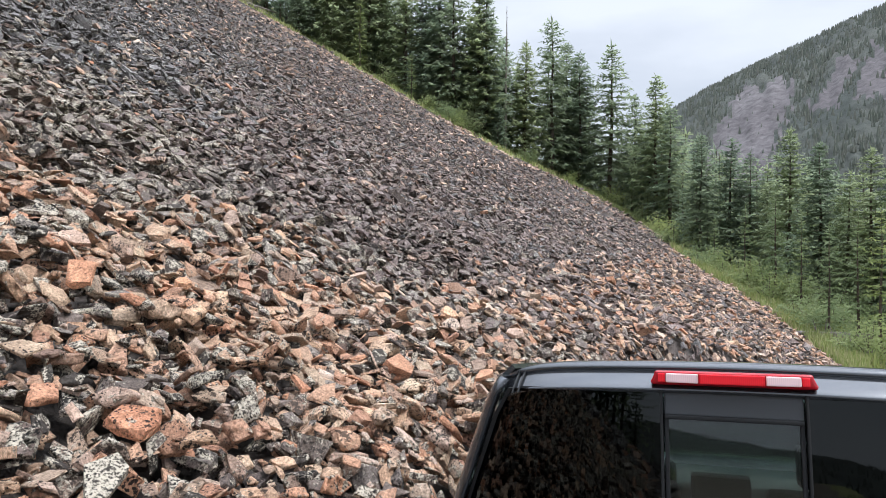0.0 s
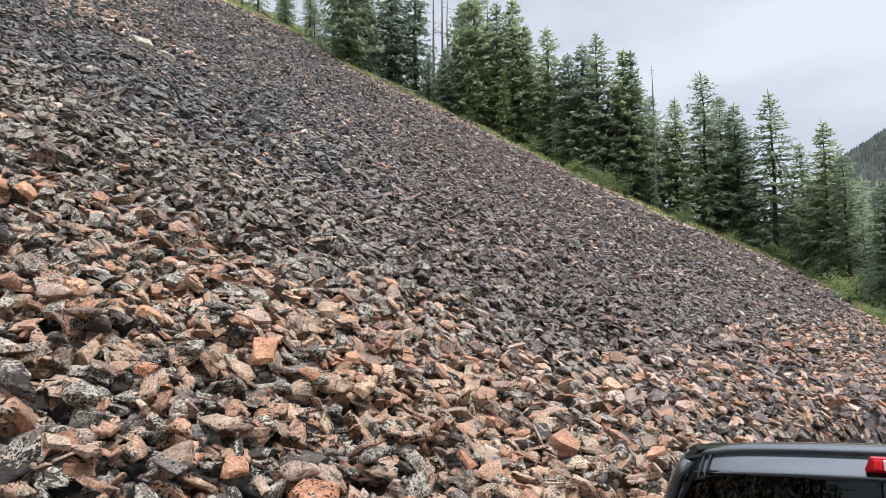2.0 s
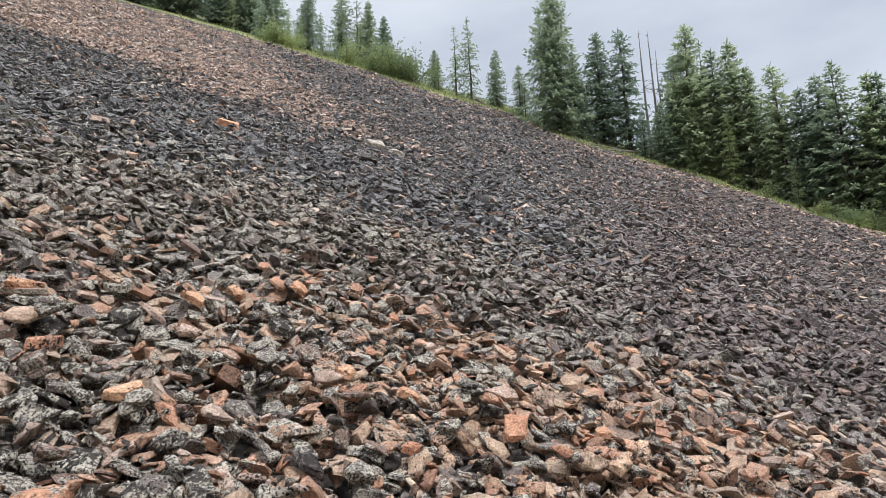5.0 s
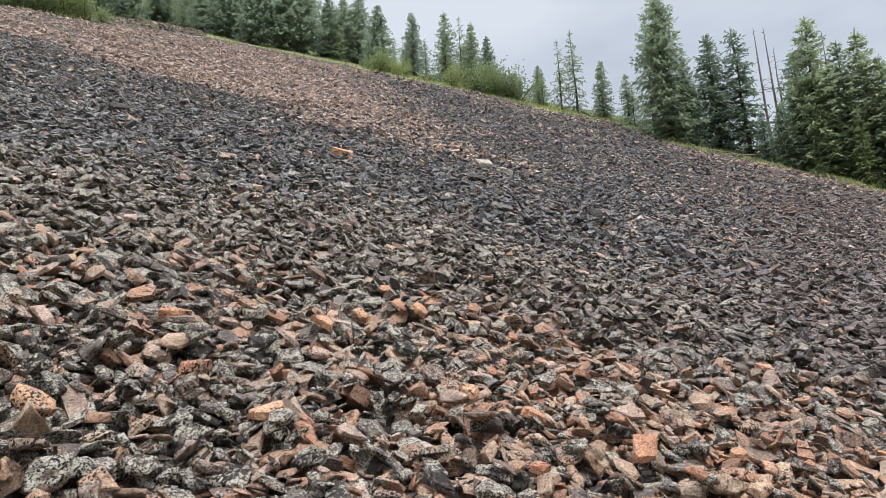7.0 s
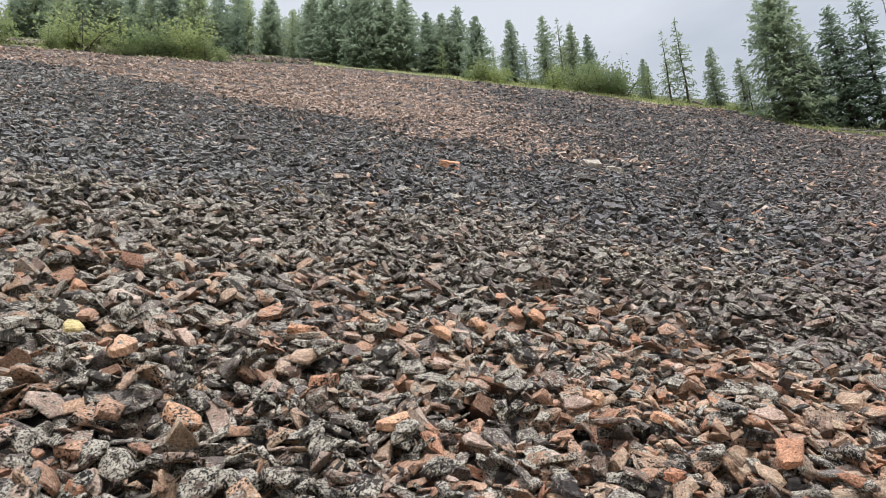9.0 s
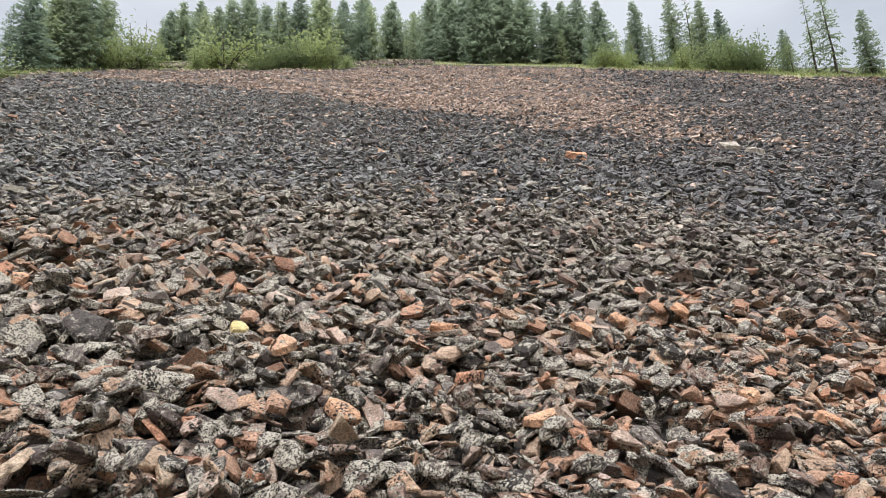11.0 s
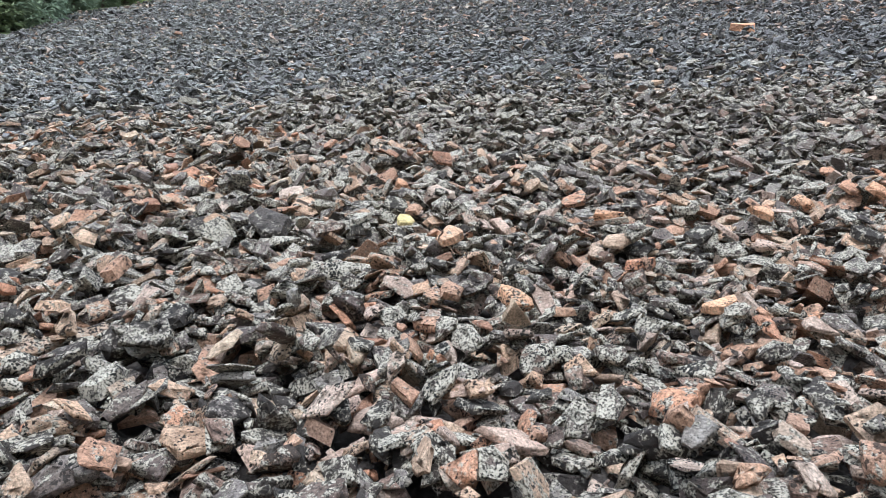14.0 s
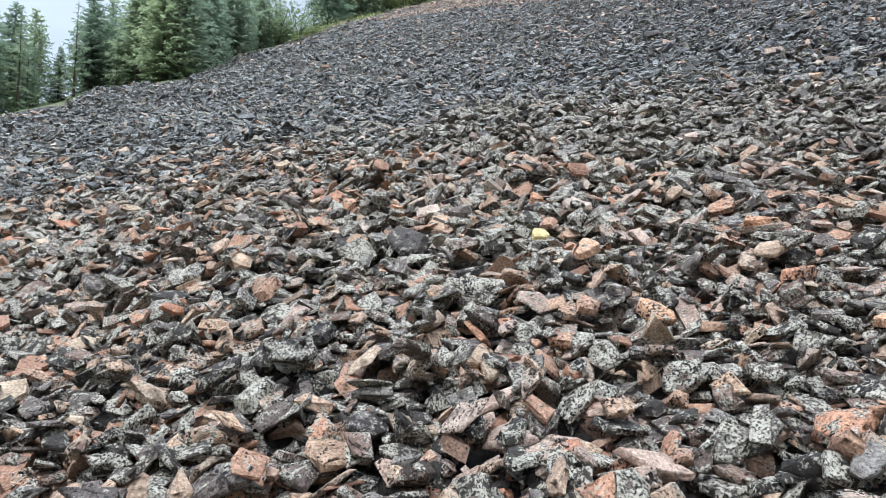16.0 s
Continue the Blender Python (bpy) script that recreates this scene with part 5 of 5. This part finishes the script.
# the slope near the road and its middle part, stone on stone
near_heap = Heap(-24, 24, -9, 24, 0.03, 0.085)
far_heap = Heap(-47, 47, -13, 47, 0.06, 0.04)
COLS = {id(CHIPPED_SHAPES): [columns(h) for h in ROUND_HULLS], id(NEAR_SHAPES): [columns(h) for h in NEAR_SHAPES],
        id(FAR_SHAPES): [columns(h) for h in FAR_SHAPES], id(FARTHEST_SHAPES): [columns(h, 7) for h in FARTHEST_SHAPES]}
batches = []
for heap, shapes, spots in (
        (near_heap, FARTHEST_SHAPES, strewn(0.095, 0.9, 10.0, -66, 118, 0.15, 0.25, 17)),
        (near_heap, CHIPPED_SHAPES, strewn(0.066, 0.9, 3.8, -57, 112, 0.106, 0.42, 11)),
        (near_heap, NEAR_SHAPES, strewn(0.074, 3.8, 10, -57, 112, 0.117, 0.4, 18)),
        (near_heap, FARTHEST_SHAPES, strewn(0.16, 0.9, 10, -112, -56, 0.24, 0.3, 21)),
        (near_heap, FARTHEST_SHAPES, strewn(0.2, 10, 22.5, -62, 116, 0.26, 0.2, 20)),
        (near_heap, FAR_SHAPES, strewn(0.113, 10, 22.5, -56, 110, 0.155, 0.4, 13)),
        (far_heap, FARTHEST_SHAPES, strewn(0.195, 22.4, 45, -54, 106, 0.235, 0.4, 14))):
    where, spin, stretch, jitter, pick, kind = spots
    P, M = heap.lay(where, spin, stretch, jitter, pick, shapes, COLS[id(shapes)])
    ok = P[:, 2] > -90
    batches.append((shapes, (P[ok], M[ok], pick[ok], kind[ok])))
# more stones into the hollows that are left
for heap, shapes, r0, r1, cell, size, depth, seed in ((near_heap, NEAR_SHAPES, 0.9, 10, 0.085, 0.13, 0.045, 41), (near_heap, NEAR_SHAPES, 0.9, 10, 0.08, 0.12, 0.04, 42), (near_heap, FAR_SHAPES, 1.2, 5, 0.055, 0.085, 0.03, 44), (near_heap, FAR_SHAPES, 1.2, 4.5, 0.05, 0.075, 0.025, 45), (near_heap, FARTHEST_SHAPES, 10, 22.5, 0.17, 0.19, 0.065, 43)):
    where, spin, stretch, jitter, pick, kind = strewn(cell, r0, r1, -57, 112, size, 0.25, seed)
    ix, iy = ((where - (heap.x0, heap.y0)) / heap.step).astype(int).T
    soft = sum((heap.h - heap.bed)[iy + a, ix + b] for a in (-1, 0, 1) for b in (-1, 0, 1)) / 9
    low = soft < -depth
    P, M = heap.lay(where[low], spin[low], stretch[low], jitter[low], pick[low], shapes, COLS[id(shapes)])
    ok = P[:, 2] > -90
    batches.append((shapes, (P[ok], M[ok], pick[low][ok], kind[low][ok])))
batches += [(FARTHEST_SHAPES, scatter(0.35, 45, 82, -50, 94, 0.37, 0.04, 15)), (FARTHEST_SHAPES, scatter(0.42, 9.5, 62, -110, -60, 0.46, 0.05, 16))]
# low rubble heaps past the rim
q = np.random.default_rng(33)
az = np.where(q.random(2600) < 0.5, q.uniform(-16, -7, 2600), q.uniform(1.5, 9, 2600))
r = rim(az) + np.where(az < 0, q.uniform(5, 13, 2600), q.uniform(3, 14, 2600))
P = np.stack([r * np.sin(np.radians(az)), r * np.cos(np.radians(az)), 0 * r], -1)
P[:, 2] = land(P[:, 0], P[:, 1])[0] + q.uniform(-0.05, 0.22, 2600)
M = np.array([np.array(pose(0, 0, 0, *e).to_3x3()) for e in q.uniform(-35, 35, (2600, 3)) * (1, 1, 5)]) * q.uniform(0.3, 0.75, (2600, 1, 1))
batches.append((FARTHEST_SHAPES, (P, M, q.integers(0, 1000, 2600), np.where(q.random(2600) < 0.2, 2, 0))))
shape_meshes = {}
for shapes, (P, M, pick, kind) in batches:
    if shapes is CHIPPED_SHAPES:
        shapes = HEWN_SHAPES
        far = (P[:, 1] < 1.3) | (np.hypot(P[:, 0], P[:, 1]) > 3.4)
        joined_stones("stone_rubble", CHIPPED_SHAPES, P[far], M[far], pick[far], kind[far], talus, True)
        P, M, pick, kind = P[~far], M[~far], pick[~far], kind[~far]
        take = (P[:, 1] < 3.1) & (P[:, 0] > -1.8) & (P[:, 0] < 2.8) & (P[:, 1] > 1.6) & (np.linalg.norm(M[:, :, 0], axis=1) > 0.15)
        take &= np.cumsum(take) <= 290
        for i in np.nonzero(take)[0]:
            key = (int(pick[i]) % len(shapes), int(kind[i]))
            if key not in shape_meshes:
                v, f = shapes[key[0]]
                shape_meshes[key] = mesh_from("stone", v, f, [STONE_KINDS[key[1]]], None, True)
            ob = new("stone", shape_meshes[key])
            ob.parent = talus
            m4 = np.eye(4)
            m4[:3, :3], m4[:3, 3] = M[i], P[i]
            ob.matrix_world = Matrix(m4.tolist())
        keep = ~take
        P, M, pick, kind = P[keep], M[keep], pick[keep], kind[keep]
    joined_stones("stone_rubble", shapes, P, M, pick, kind, talus, shapes is HEWN_SHAPES)


# ---- stones that stand out ----
def lone_stone(name, label, mat, x, y, size, seed, lie=0.15):
    v, f = chipped(stone_shape(seed, 6, 0.15), seed)
    bm = bmesh.new()
    vs = [bm.verts.new(tuple(p)) for p in v]
    for t in f:
        bm.faces.new([vs[k] for k in t])
    ob = part(name, bm, mat)
    heap = near_heap if math.hypot(x, y) < 22 else far_heap
    hull = stone_shape(seed, 6, 0.15)
    lean = np.array([[(seed % 7 - 3) * 0.05, -lie]])
    P, M = heap.lay(np.array([[x, y]]), np.array([seed * 0.7]), np.array([[size, size, size]]), lean, np.array([0]), [hull], [columns(hull)])
    m4 = np.eye(4)
    m4[:3, :3], m4[:3, 3] = M[0], P[0]
    ob.matrix_world = Matrix(m4.tolist())
    return tagged(ob, label, "stone", "stones that stand out")


RUST_SPOTS = [(2.89, 2.47, 0.13), (2.23, 2.44, 0.17), (1.75, 1.67, 0.19), (4.4, 3.34, 0.17), (5.4, 1.88, 0.19), (1.89, 2.8, 0.16), (2.03, 4.19, 0.18), (1.59, 4.19, 0.18), (1.21, 3.82, 0.16), (1.6, 2.39, 0.13),
              (0.44, 3.34, 0.19), (1.68, 3.02, 0.16), (-0.85, 4.85, 0.19), (-0.18, 2.9, 0.2), (0.66, 2.97, 0.18), (-0.46, 3.58, 0.19), (-2.4, 5.18, 0.2), (9.2, 5.67, 0.25), (5.8, 15.2, 0.72), (0.44, 4.09, 0.21)]
for i, (x, y, size) in enumerate(RUST_SPOTS):
    lone_stone("stone", "rust-orange broken stone lying on the talus", MAT_ORANGE, x, y, size * 0.95, 700 + i, 0.25)
lone_stone("stone", "small pale yellow stone lying on the talus", MAT_YELLOW, -0.75, 4.12, 0.15, 751)
lone_stone("stone", "large pale tan slab lying on the talus", MAT_PALE, 12.3, 18.75, 0.75, 752, 0.25)
lone_stone("stone", "large pale tan slab lying on the talus", MAT_PALE, 12.29, 17.4, 0.6, 753, 0.2)
lone_stone("stone", "dark broken boulder among smaller stones", MAT_BOULDER, 8.75, 13.8, 0.8, 754, 0.5)
lone_stone("stone", "dark broken boulder among smaller stones", MAT_BOULDER, 0.8, 18.6, 0.55, 755, 0.5)
lone_stone("stone", "dark broken boulder among smaller stones", MAT_BOULDER, -1.54, 4.05, 0.3, 757, 0.5)
lone_stone("stone", "grey lichened slab lying on the talus", MAT_DARK, -1.58, 2.89, 0.22, 756)
